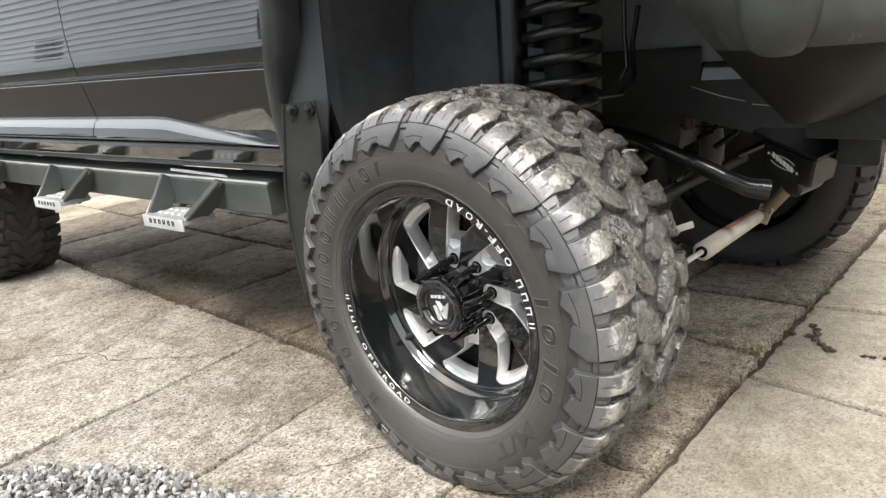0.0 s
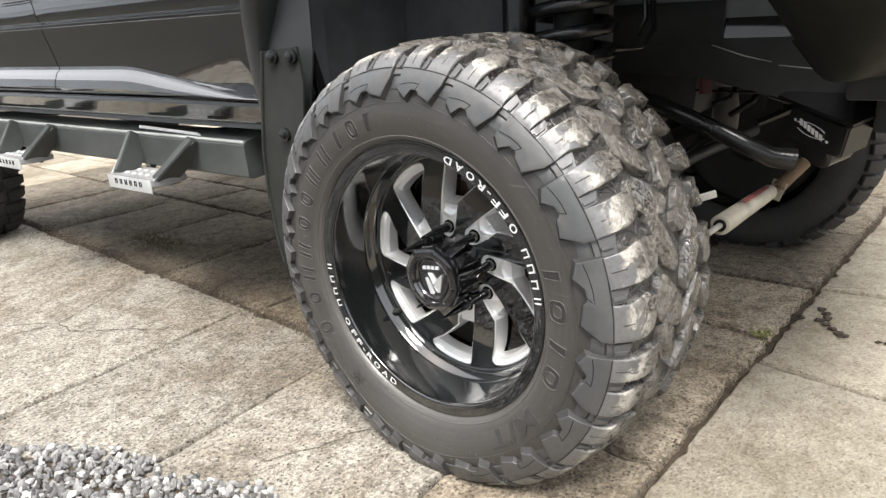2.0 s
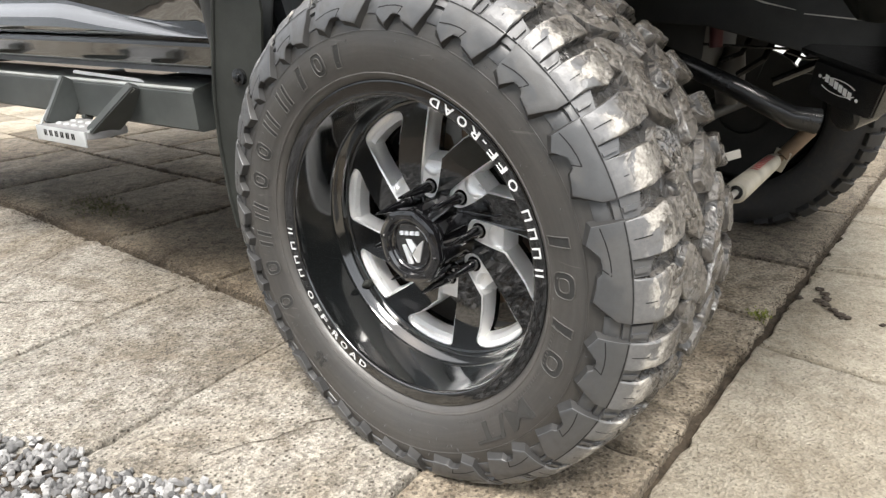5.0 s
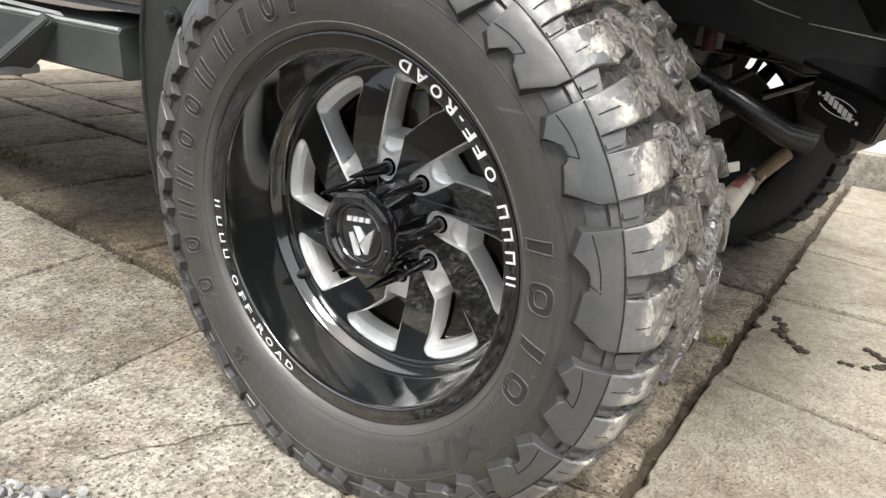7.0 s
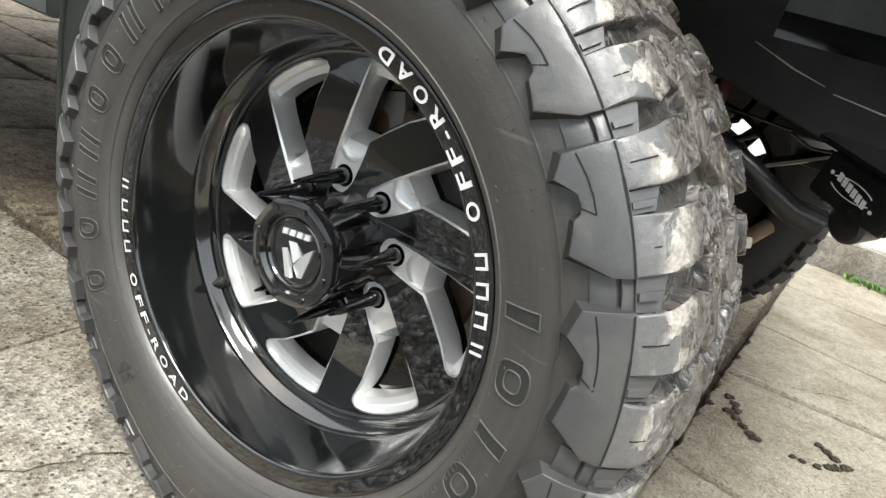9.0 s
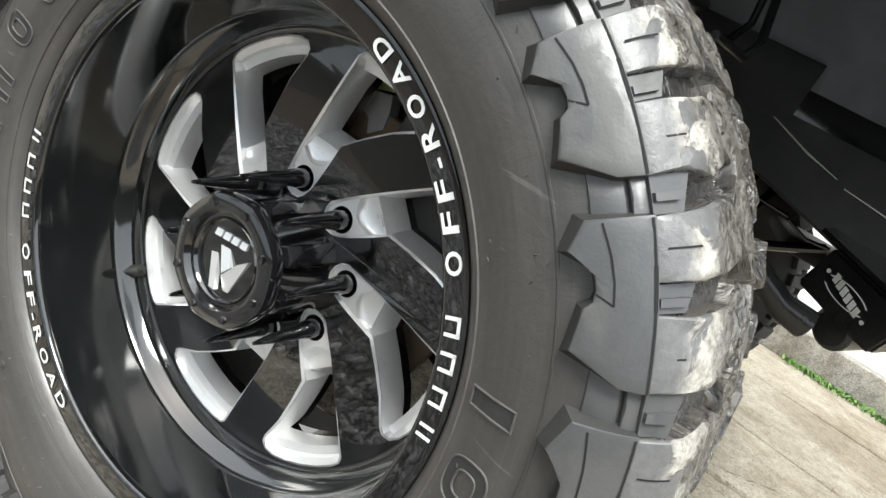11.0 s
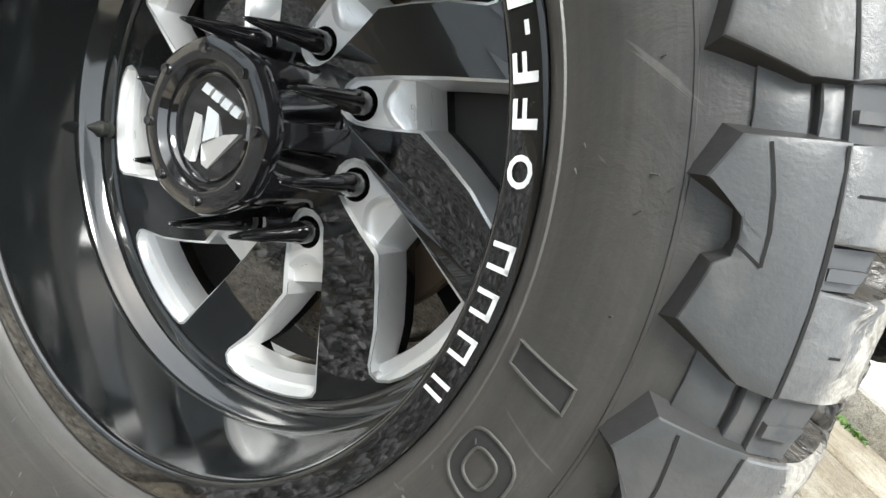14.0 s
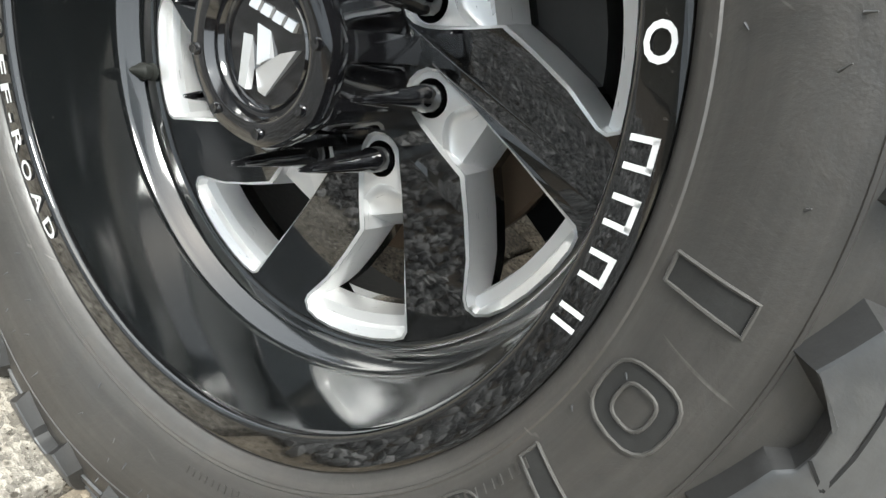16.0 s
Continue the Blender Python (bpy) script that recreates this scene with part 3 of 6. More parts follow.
def gravel():
    """Loose crushed stone in front of the slabs."""
    rng = random.Random(11)
    bmi = bmesh.new()
    bmesh.ops.create_icosphere(bmi, subdivisions=1, radius=1)
    iv = [v.co.copy() for v in bmi.verts]
    fi = [[v.index for v in f.verts] for f in bmi.faces]
    bmi.free()
    verts, faces = [], []

    def limit(x):
        return -0.235 + 0.30 * min(x, 0.1) - (0.55 * (-0.72 - x) if x < -0.72 else 0) + 0.012 * math.sin(19 * x) + 0.008 * math.sin(47 * x)

    def stone(x, y, z, s):
        e = Euler((rng.uniform(0, 6), rng.uniform(0, 6), rng.uniform(0, 6))).to_matrix()
        sc = Vector((s * rng.uniform(0.8, 1.35), s * rng.uniform(0.6, 1.0), s * rng.uniform(0.45, 0.8)))
        k = len(verts)
        for v in iv:
            j = 1 + rng.uniform(-0.36, 0.30)
            p = e @ Vector((v.x * sc.x * j, v.y * sc.y * j, v.z * sc.z * j))
            verts.append((x + p.x, y + p.y, z + p.z))
        faces.extend([[k + i for i in f] for f in fi])

    n = 0
    while n < 21000:
        x, y = rng.uniform(-2.3, 1.0), rng.uniform(-1.5, 0)
        lim = limit(x)
        if x > 0.1:
            lim -= 0.5 * (x - 0.1)
        if y > lim + 0.02:
            continue
        d = lim - y
        h = min(0.035, 0.004 + 0.12 * max(0, d))
        stone(x, y, h * rng.uniform(0.2, 1.0) + 0.003, rng.uniform(0.006, 0.0122))
        n += 1
    me = bpy.data.meshes.new("gravel")
    me.from_pydata(verts, [], faces)
    me.materials.append(MATS["gravel_stone"])
    tagged(new("gravel", me), "loose grey crushed stone gravel spilling over the slabs", "gravel", kind="stuff")
    bm = bmesh.new()
    xs = [-2.4 + 0.1 * k for k in range(35)]
    sweep(bm, xs, [0, 1, 2, 3], lambda x, s: (x, (limit(x) if x <= 0.1 else limit(0.1) - 0.5 * (x - 0.1)) - (0.02, 0.2, 0.6, 1.6)[s], (0.001, 0.018, 0.022, -0.02)[s]))
    tagged(part("gravel_bed", bm, "soil"), "dark soil and grit bed beneath the gravel", "ground", kind="structure")


gravel()


def lawn():
    bm = bmesh.new()
    rng = random.Random(2)
    nx, ny = 60, 24
    g = [[bm.verts.new((-26 + 0.72 * i, (-1.62 if i < 36 else -2.72) - 0.19 * j - (0.1 * rng.random() if j else 0.06 * math.sin(3 * i)), -0.01 + 0.03 * rng.random() * (j > 0))) for i in range(nx)] for j in range(ny)]
    for a, b in zip(g, g[1:]):
        for i in range(nx - 1):
            bm.faces.new((a[i], a[i + 1], b[i + 1], b[i]))
    tagged(part("lawn", bm, "lawn_green"), "rough brownish lawn beyond the gravel", "lawn", kind="structure")


lawn()


# ---- the truck ----
TRUCK = pose(-0.014, -0.001, 0, 0, 1.07, 4.4)
truck = tagged(new("pickup_truck"), "black lifted pickup truck with wide off-road tyres parked on the slabs", "truck")
truck.matrix_basis = TRUCK
HUB = 0.395
WHEEL = TRUCK.inverted() @ pose(0, 0, HUB, 0.83, 0, 0)

# the tyre's outline: radius, and depth from the rim's outer face
OUTLINE = [(0.271, 0.012), (0.277, -0.003), (0.290, -0.013), (0.315, -0.021), (0.340, -0.022), (0.362, -0.018), (0.385, -0.010), (0.402, 0.002),
           (0.4115, 0.014), (0.4180, 0.03), (0.4232, 0.06), (0.4275, 0.10), (0.4290, 0.162)]
MIDDLE = 0.162


def spline(ctrl, n):
    out = []
    c = [ctrl[0]] + ctrl + [ctrl[-1]]
    for i in range(len(ctrl) - 1):
        p0, p1, p2, p3 = (np.array(v) for v in c[i:i + 4])
        for k in range(n):
            t = k / n
            out.append(0.5 * (2 * p1 + (p2 - p0) * t + (2 * p0 - 5 * p1 + 4 * p2 - p3) * t * t + (3 * p1 - p0 - 3 * p2 + p3) * t ** 3))
    out.append(np.array(ctrl[-1]))
    return out


HALF = spline(OUTLINE, 4)
FULL = np.array(HALF + [np.array((r, 2 * MIDDLE - y)) for r, y in HALF[-2::-1]])
ARC = np.concatenate([[0], np.cumsum(np.hypot(*np.diff(FULL, axis=0).T))])
TAN = np.gradient(FULL, axis=0)
TAN /= np.hypot(*TAN.T)[:, None]


def settle(p):
    """Presses the tyre onto the ground and lets its walls bulge there."""
    ang = math.degrees(math.atan2(p.z, p.x))
    off = (ang + 90 + 180) % 360 - 180
    r = math.hypot(p.x, p.z)
    w = math.exp(-(off / 30) ** 2) * min(1, max(0, (r - 0.285) / 0.07))
    k = max(-1.15, min(1.15, (p.y - MIDDLE) / MIDDLE))
    y = p.y + 0.016 * w * k
    floor = -HUB + 0.0005
    z = p.z
    if z < floor + 0.02:
        d = (z - floor) / 0.02
        z = floor + 0.02 * math.log1p(math.exp(3 * d)) / 3
    return Vector((p.x, y, z))


def on_tyre(deg, s, h=0.0):
    """A place on the tyre: angle, arc length along the outline, height above it."""
    r, y = np.interp(s, ARC, FULL[:, 0]), np.interp(s, ARC, FULL[:, 1])
    tr, ty = np.interp(s, ARC, TAN[:, 0]), np.interp(s, ARC, TAN[:, 1])
    n = math.hypot(tr, ty)
    r, y = r + h * ty / n, y - h * tr / n
    a = radians(deg)
    return settle(Vector((r * math.cos(a), y, r * math.sin(a))))


def s_of_r(r):
    k = int(np.argmax(FULL[:, 0]))
    return float(np.interp(r, FULL[:k, 0], ARC[:k]))


def s_of_y(y):
    k = 4
    return float(np.interp(y, FULL[k * 3:-k * 3, 1], ARC[k * 3:-k * 3]))


def block(poly, h, rng, inset=0.0016, rough=0.0007, steps=1):
    """A rubber block: poly of (degrees, arc length); its walls slope, its top is drawn in and a little worn."""
    bm = bmesh.new()
    pts = [(a[0] + (b[0] - a[0]) * i / steps, a[1] + (b[1] - a[1]) * i / steps) for a, b in zip(poly, poly[1:] + poly[:1]) for i in range(steps)]
    cx, cy = sum(p[0] for p in pts) / len(pts), sum(p[1] for p in pts) / len(pts)
    rows = []
    for ins, up in ((-0.0012, -0.003), (0.0, h * 0.35), (inset * 0.45, h * 0.86), (inset * 1.6, h)):
        j = rough if up > 0 else 0
        row = []
        for a, s in pts:
            f = 1 - ins / max(1e-6, math.hypot((a - cx) * 0.0073, s - cy))
            row.append(bm.verts.new(on_tyre(cx + (a - cx) * f + rng.uniform(-j, j) * 90, cy + (s - cy) * f + rng.uniform(-j, j), up + rng.uniform(-j, j) * 0.8)))
        rows.append(row)
    m = len(pts)
    for a, b in zip(rows, rows[1:]):
        for k in range(m):
            bm.faces.new((a[k], a[(k + 1) % m], b[(k + 1) % m], b[k]))
    bm.faces.new(rows[-1])
    return bm


def chunk(poly, h, rng, torn=0.0, outer=None, round_off=2):
    """A worn, rounded rubber block with lumps, nicks and torn hollows in its top."""
    pts = list(poly)
    if outer is not None:
        pts = [(a[0] + (b[0] - a[0]) * f, a[1] + (b[1] - a[1]) * f) for a, b in zip(pts, pts[1:] + pts[:1]) for f in (0.04, 0.35, 0.65, 0.96)]
    for _ in range(round_off):
        pts = [q for a, b in zip(pts, pts[1:] + pts[:1]) for q in ((a[0] * 0.78 + b[0] * 0.22, a[1] * 0.78 + b[1] * 0.22), (a[0] * 0.22 + b[0] * 0.78, a[1] * 0.22 + b[1] * 0.78))]
    cx, cy = sum(p[0] for p in pts) / len(pts), sum(p[1] for p in pts) / len(pts)
    seed = Vector((rng.uniform(0, 50), rng.uniform(0, 50), rng.uniform(0, 50)))
    lean = (rng.uniform(-1, 1) * torn * (30 if outer is None else 9), rng.uniform(-1, 1) * torn * (26 if outer is None else 6))
    bm = bmesh.new()

    def ease(q):
        return 1.0 if outer is None else min(1.0, max(0.0, (q - outer) / 0.034))

    def height(a, q):
        e = ease(q)
        base = h if outer is None else 0.0103 + (h - 0.0103) * e
        p = Vector((a * 0.0075 * 1.0, q, 0)) + seed
        hollow = max(0.0, noise.noise(p * 55) - 0.05) * torn * 14
        lump = noise.noise(p * 130) * 0.5 + noise.noise(p * 300) * 0.3 + noise.noise(p * 700) * 0.12
        return base + e * e * (0.0004 + torn) * lump * 1.5 - e * hollow * 0.35 + lean[0] * (a - cx) * 0.0075 * e + lean[1] * (q - cy) * e
    rows = []
    for inset, up in ((-0.0030, None), (-0.0006, 0.35), (0.0004, 0.76), (0.0013, 0.93), (0.0030, 1.0)):
        row = []
        for a, q in pts:
            dx, dy = (a - cx) * 0.0075, q - cy
            d = max(1e-6, math.hypot(dx, dy))
            wob = (0.0005 + torn * 0.6) * noise.noise(Vector((a * 1.3, q * 170, (up or 0) * 3)) + seed) * ease(q)
            f = 1 - (inset + wob) / d
            aa, qq = cx + (a - cx) * f, cy + (q - cy) * f
            row.append(bm.verts.new(on_tyre(aa, qq, -0.003 if up is None else height(aa, qq) * up)))
        rows.append(row)
    for f in (0.72, 0.5, 0.3, 0.12):
        rows.append([bm.verts.new(on_tyre(cx + (a - cx) * f, cy + (q - cy) * f, height(cx + (a - cx) * f, cy + (q - cy) * f))) for a, q in pts])
    m = len(pts)
    for a, b in zip(rows, rows[1:]):
        for k in range(m):
            bm.faces.new((a[k], a[(k + 1) % m], b[(k + 1) % m], b[k]))
    bm.faces.new(rows[-1])
    return bm


# angles of the grooves round the tyre; their spacing varies, as on a quiet tread
GROOVES = [109, 125.5, 142, 157.5, 173.5, 189, 204, 221, 241, 261, 279.5, 298, 316, 336.5, 356, 380.1, 399.0, 416.2, 432.5, 449, 469]


# one lug of the wall: outline of its top and of its foot, as twentieths of the pitch and radius
LUG_TOP = [(1.65, 0.3640), (4.5, 0.3535), (6.4, 0.3665), (8.3, 0.3675), (9.6, 0.3662), (10.3, 0.3612), (14.6, 0.3550), (17.7, 0.3826), (18.0, 0.3972), (10.0, 0.3972), (1.75, 0.3972)]
LUG_FOOT = [(0.6, 0.3555), (4.4, 0.3435), (6.6, 0.3650), (8.6, 0.3662), (9.3, 0.3640), (9.9, 0.3560), (15.2, 0.3470), (18.05, 0.3820), (18.3, 0.3980), (10.0, 0.3980), (1.25, 0.3980)]


def lug(g, k, h, rng):
    """A lug that wraps over the wall: broad sloping flanks, a slightly drawn-in top edge."""
    bm = bmesh.new()
    steps = 4

    def fine(pts):
        out = []
        for (a0, r0), (a1, r1) in zip(pts, pts[1:] + pts[:1]):
            out += [(g - (a0 + (a1 - a0) * i / steps) * k, s_of_r(r0 + (r1 - r0) * i / steps)) for i in range(steps)]
        return out
    top, foot = fine(LUG_TOP), fine(LUG_FOOT)
    ca, cs = g - 10.2 * k, s_of_r(0.3845)
    seed = Vector((rng.uniform(0, 90), rng.uniform(0, 90), 3))
    rows = [[bm.verts.new(on_tyre(a, q, -0.0012)) for a, q in foot]]
    for mix, hh in ((0.5, 0.45), (0.86, 0.86), (0.96, 0.965)):
        rows.append([bm.verts.new(on_tyre(p[0] + (q[0] - p[0]) * mix, p[1] + (q[1] - p[1]) * mix, h * hh)) for p, q in zip(foot, top)])
    for f in (0.965, 0.8, 0.55, 0.28):
        rows.append([bm.verts.new(on_tyre(ca + (a - ca) * f, cs + (q - cs) * f, h + 0.0005 * noise.noise(Vector((a * f * 0.5, q * f * 90, 0)) + seed))) for a, q in top])
    m = len(top)
    for a, b in zip(rows, rows[1:]):
        for i in range(m):
            bm.faces.new((a[i], a[(i + 1) % m], b[(i + 1) % m], b[i]))
    bm.faces.new(rows[-1])
    return bm


def tread_plan():
    """Polygons of every tread block: name, polygon, height."""
    out = []
    for low, g in zip(GROOVES, GROOVES[1:]):
        k = (g - low) / 20

        def wall(pts):
            return [(g - a * k, s_of_r(r)) for a, r in pts]
        # two shelves in the gap between the lugs, one behind the other
        out.append(("groove_step", wall([(-2.6, 0.3885), (2.2, 0.3885), (2.2, 0.3972), (-2.6, 0.3972)]), 0.0046))
        out.append(("groove_step", wall([(-3.2, 0.3672), (2.0, 0.3665), (2.0, 0.3865), (-2.6, 0.3865)]), 0.0020))
        for side in (0, 1):
            def P(pts):
                sh = 0 if side == 0 else 5.0
                pts = [(a, y + max(0.0, y - 0.06) * 0.14) for a, y in pts]
                return [(g - (a + sh) * k, s_of_y(y if side == 0 else 2 * MIDDLE - y)) for a, y in pts]
            # two shoulder blocks, one reaching further in than the other, and low ribs in the grooves
            far = 0.0075 if side else 0.0
            out.append(("shoulder_block", P([(1.75, -0.0036), (1.6, 0.02), (0.9, 0.045), (1.5, 0.079), (6.8, 0.074), (8.0, 0.047), (7.9, 0.02), (7.9, -0.0036)]), 0.0138 + far))
            out.append(("shoulder_block", P([(10.6, -0.0036), (10.9, 0.014), (10.6, 0.045), (11.4, 0.067), (16.9, 0.064), (18.3, 0.036), (18.0, 0.014), (18.1, -0.0036)]), 0.0130 + far))
            if side == 0:
                for a0, a1, c in ((-1.9, 1.8, 0.2), (7.9, 10.7, 9.6)):
                    out.append(("groove_floor", P([(a1, -0.0026), (a1, 0.012), (a0, 0.019), (a0, -0.0026)]), 0.0074))
                    out.append(("groove_rib", P([(c + 0.42, -0.0018), (c + 0.42, 0.010), (c - 0.42, 0.013), (c - 0.42, -0.0018)]), 0.0098))
            # slanted hooked blocks in the middle
            out.append(("centre_block", P([(-2.4, 0.090), (0.4, 0.083), (5.2, 0.092), (8.2, 0.113), (9.5, 0.137), (6.8, 0.140), (3.6, 0.123), (-0.8, 0.114)]), 0.0140))
            out.append(("centre_block", P([(8.9, 0.086), (11.6, 0.073), (15.8, 0.073), (17.6, 0.095), (19.0, 0.131), (15.8, 0.139), (13.2, 0.119), (10.8, 0.104)]), 0.0130))
    return out


def tyre_carcass(bm, deg=2.0):
    n = int(360 / deg)
    idx = list(range(0, len(FULL)))
    rings = [[bm.verts.new(on_tyre(deg * k, ARC[i])) for i in idx] for k in range(n)]
    for a, b in zip(rings, rings[1:] + rings[:1]):
        for i in range(len(idx) - 1):
            bm.faces.new((a[i], a[i + 1], b[i + 1], b[i]))
    return bm


def text_mesh(word, size, offset=0.0):
    """Triangles of a word in the built-in font: 2D points about its middle, and faces."""
    cu = bpy.data.curves.new("word", "FONT")
    cu.body, cu.size, cu.align_x, cu.align_y, cu.offset = word, size, "CENTER", "CENTER", offset
    cu.resolution_u = 3
    ob = new("word", cu)
    dg = bpy.context.evaluated_depsgraph_get()
    me = bpy.data.meshes.new_from_object(ob.evaluated_get(dg))
    pts, fs = [(v.co.x, v.co.y) for v in me.vertices], [tuple(p.vertices) for p in me.polygons]
    bpy.data.objects.remove(ob)
    bpy.data.meshes.remove(me)
    return pts, fs


def bar_mark(bm, c, r, u0, v0, u1, v1, wid, h):
    """A raised straight bar on the wall between two points about (c, r)."""
    d = Vector((u1 - u0, v1 - v0)).normalized() * wid / 2
    q = [(u0 - d.y, v0 + d.x), (u1 - d.y, v1 + d.x), (u1 + d.y, v1 - d.x), (u0 + d.y, v0 - d.x)]
    P = [(c - math.degrees(u / r), s_of_r(r + v)) for u, v in q]
    lo, hi = [bm.verts.new(on_tyre(a, s, -0.001)) for a, s in P], [bm.verts.new(on_tyre(a, s, h)) for a, s in P]
    bm.faces.new(hi)
    for k in range(4):
        bm.faces.new((lo[k], lo[(k + 1) % 4], hi[(k + 1) % 4], hi[k]))


def front_tyre():
    tyre = part("tyre", tyre_carcass(bmesh.new()), "sidewall_rubber", truck, "wide mud-terrain tyre with dried clay on its tread", mw=WHEEL)
    rng = random.Random(5)
    for low, g in zip(GROOVES, GROOVES[1:]):
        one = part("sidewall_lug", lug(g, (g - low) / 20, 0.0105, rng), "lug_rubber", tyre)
        # flank faces take the darker rubber that carries their shade
        one.data.materials.append(MATS["shaded_flank_rubber"])
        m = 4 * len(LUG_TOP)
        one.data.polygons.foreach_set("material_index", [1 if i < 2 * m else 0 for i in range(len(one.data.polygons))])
    for name, poly, h in tread_plan():
        if name == "groove_step":
            part(name, block(poly, h, rng, 0.0008, 0.0001, steps=2), "lug_rubber", tyre)
        elif name in ("groove_floor", "groove_rib"):
            part(name, block(poly, h, rng, 0.0006, 0.0003), "lug_rubber", tyre)
        else:
            near = name == "shoulder_block" and min(q for a, q in poly) < s_of_y(0.002)
            shaken = [(a + rng.uniform(-0.6, 0.6) * (0.2 if near and q < s_of_y(0.03) else 1), q + rng.uniform(-0.003, 0.003) * (0 if near and q < s_of_y(0.005) else 1)) for a, q in poly]
            cx, cy = sum(p[0] for p in shaken) / len(shaken), sum(p[1] for p in shaken) / len(shaken)
            wide = 1.0 if near else 1.04 if name == "shoulder_block" else 1.16
            shaken = [(cx + (a - cx) * wide, q + (0.006 if near and q > cy + 0.01 else 0) + (0 if near else (q - cy) * (wide - 1))) for a, q in shaken]
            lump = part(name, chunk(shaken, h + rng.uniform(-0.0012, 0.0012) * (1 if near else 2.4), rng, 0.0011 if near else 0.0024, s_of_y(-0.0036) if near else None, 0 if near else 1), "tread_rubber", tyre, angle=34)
            # the wet flanks below the rubbed top, dark with the grooves' shade in their colour
            lump.data.materials.append(MATS["shaded_wet_rubber"])
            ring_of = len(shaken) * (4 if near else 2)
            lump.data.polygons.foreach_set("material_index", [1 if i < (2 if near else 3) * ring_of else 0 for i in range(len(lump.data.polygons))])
    # knife cuts in the lugs and shoulder blocks: flat strips of painted shade
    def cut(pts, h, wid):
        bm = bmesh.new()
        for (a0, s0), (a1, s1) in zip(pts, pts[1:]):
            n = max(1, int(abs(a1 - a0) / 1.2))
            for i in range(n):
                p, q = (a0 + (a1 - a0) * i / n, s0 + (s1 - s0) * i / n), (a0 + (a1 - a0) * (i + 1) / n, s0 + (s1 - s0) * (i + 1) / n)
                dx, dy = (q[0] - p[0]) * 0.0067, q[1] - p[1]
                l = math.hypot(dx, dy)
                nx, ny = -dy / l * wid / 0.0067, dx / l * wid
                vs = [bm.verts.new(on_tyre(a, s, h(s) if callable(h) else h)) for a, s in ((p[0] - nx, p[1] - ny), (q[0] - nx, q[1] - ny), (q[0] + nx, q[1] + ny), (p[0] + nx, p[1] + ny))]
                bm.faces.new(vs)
        return part("sipe", bm, "sipe_shade", tyre)
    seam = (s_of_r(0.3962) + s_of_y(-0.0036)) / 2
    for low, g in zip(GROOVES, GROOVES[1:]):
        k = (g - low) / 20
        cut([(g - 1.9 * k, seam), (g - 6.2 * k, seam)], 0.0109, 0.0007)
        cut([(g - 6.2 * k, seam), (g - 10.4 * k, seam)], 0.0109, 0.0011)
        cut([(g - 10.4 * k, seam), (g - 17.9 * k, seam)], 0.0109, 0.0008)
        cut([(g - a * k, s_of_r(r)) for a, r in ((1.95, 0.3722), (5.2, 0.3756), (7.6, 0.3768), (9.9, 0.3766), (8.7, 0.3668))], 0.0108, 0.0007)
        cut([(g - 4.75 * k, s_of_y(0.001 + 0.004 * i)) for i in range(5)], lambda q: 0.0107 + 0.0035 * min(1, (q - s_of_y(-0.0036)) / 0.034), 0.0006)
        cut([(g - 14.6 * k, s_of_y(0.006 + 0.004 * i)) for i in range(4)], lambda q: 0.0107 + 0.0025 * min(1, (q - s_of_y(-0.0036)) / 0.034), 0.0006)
    # the thin rib ring at the shoulder and the rings on the wall
    for r0, w, h in ((0.2855, 0.002, 0.0012), (0.3455, 0.0016, 0.0006)):
        bm = bmesh.new()
        n = 180
        rows = [[bm.verts.new(on_tyre(2 * k, s_of_r(r0) + ds, hh)) for k in range(n)] for ds, hh in ((-w, -0.0005), (-w * 0.5, h), (w * 0.5, h), (w, -0.0005))]
        for a, b in zip(rows, rows[1:]):
            for k in range(n):
                bm.faces.new((a[k], a[(k + 1) % n], b[(k + 1) % n], b[k]))
        part("wall_ring", bm, "sidewall_rubber", tyre)
    # the maker's marks as plain dark bars and rings; caught light is painted into the thin raised edge
    def panel(c, r, polys, edges):
        bm = bmesh.new()
        n = 4
        for q00, q10, q11, q01 in polys:
            def at(x, y):
                u, v = (((q00[i] * (1 - x) + q10[i] * x) * (1 - y) + (q01[i] * (1 - x) + q11[i] * x) * y) for i in (0, 1))
                return on_tyre(c - math.degrees(u / r), s_of_r(r + v), 0.0005)
            grid = [[bm.verts.new(at(x / n, y / n)) for x in range(n + 1)] for y in range(n + 1)]
            for y in range(n):
                for x in range(n):
                    bm.faces.new((grid[y][x], grid[y][x + 1], grid[y + 1][x + 1], grid[y + 1][x]))
        bmesh.ops.remove_doubles(bm, verts=bm.verts, dist=0.0002)
        mark = part("raised_mark", bm, "letter_rubber", tyre, smooth=False)
        for poly in edges:
            fine = []
            for (u0, v0), (u1, v1) in zip(poly, poly[1:] + poly[:1]):
                n = max(1, int(math.hypot(u1 - u0, v1 - v0) / 0.005))
                fine += [(u0 + (u1 - u0) * k / n, v0 + (v1 - v0) * k / n) for k in range(n)]
            fine += fine[:1]
            part("mark_edge", tube(bmesh.new(), [on_tyre(c - math.degrees(u / r), s_of_r(r + v), 0.0007) for u, v in fine], 0.0010, 6), "lit_edge_rubber", mark)

    def bar(c, r, wid, hgt, lean):
        q = [(-wid / 2 - lean * hgt / 2, -hgt / 2), (wid / 2 - lean * hgt / 2, -hgt / 2), (wid / 2 + lean * hgt / 2, hgt / 2), (-wid / 2 + lean * hgt / 2, hgt / 2)]
        panel(c, r, [q], [q])

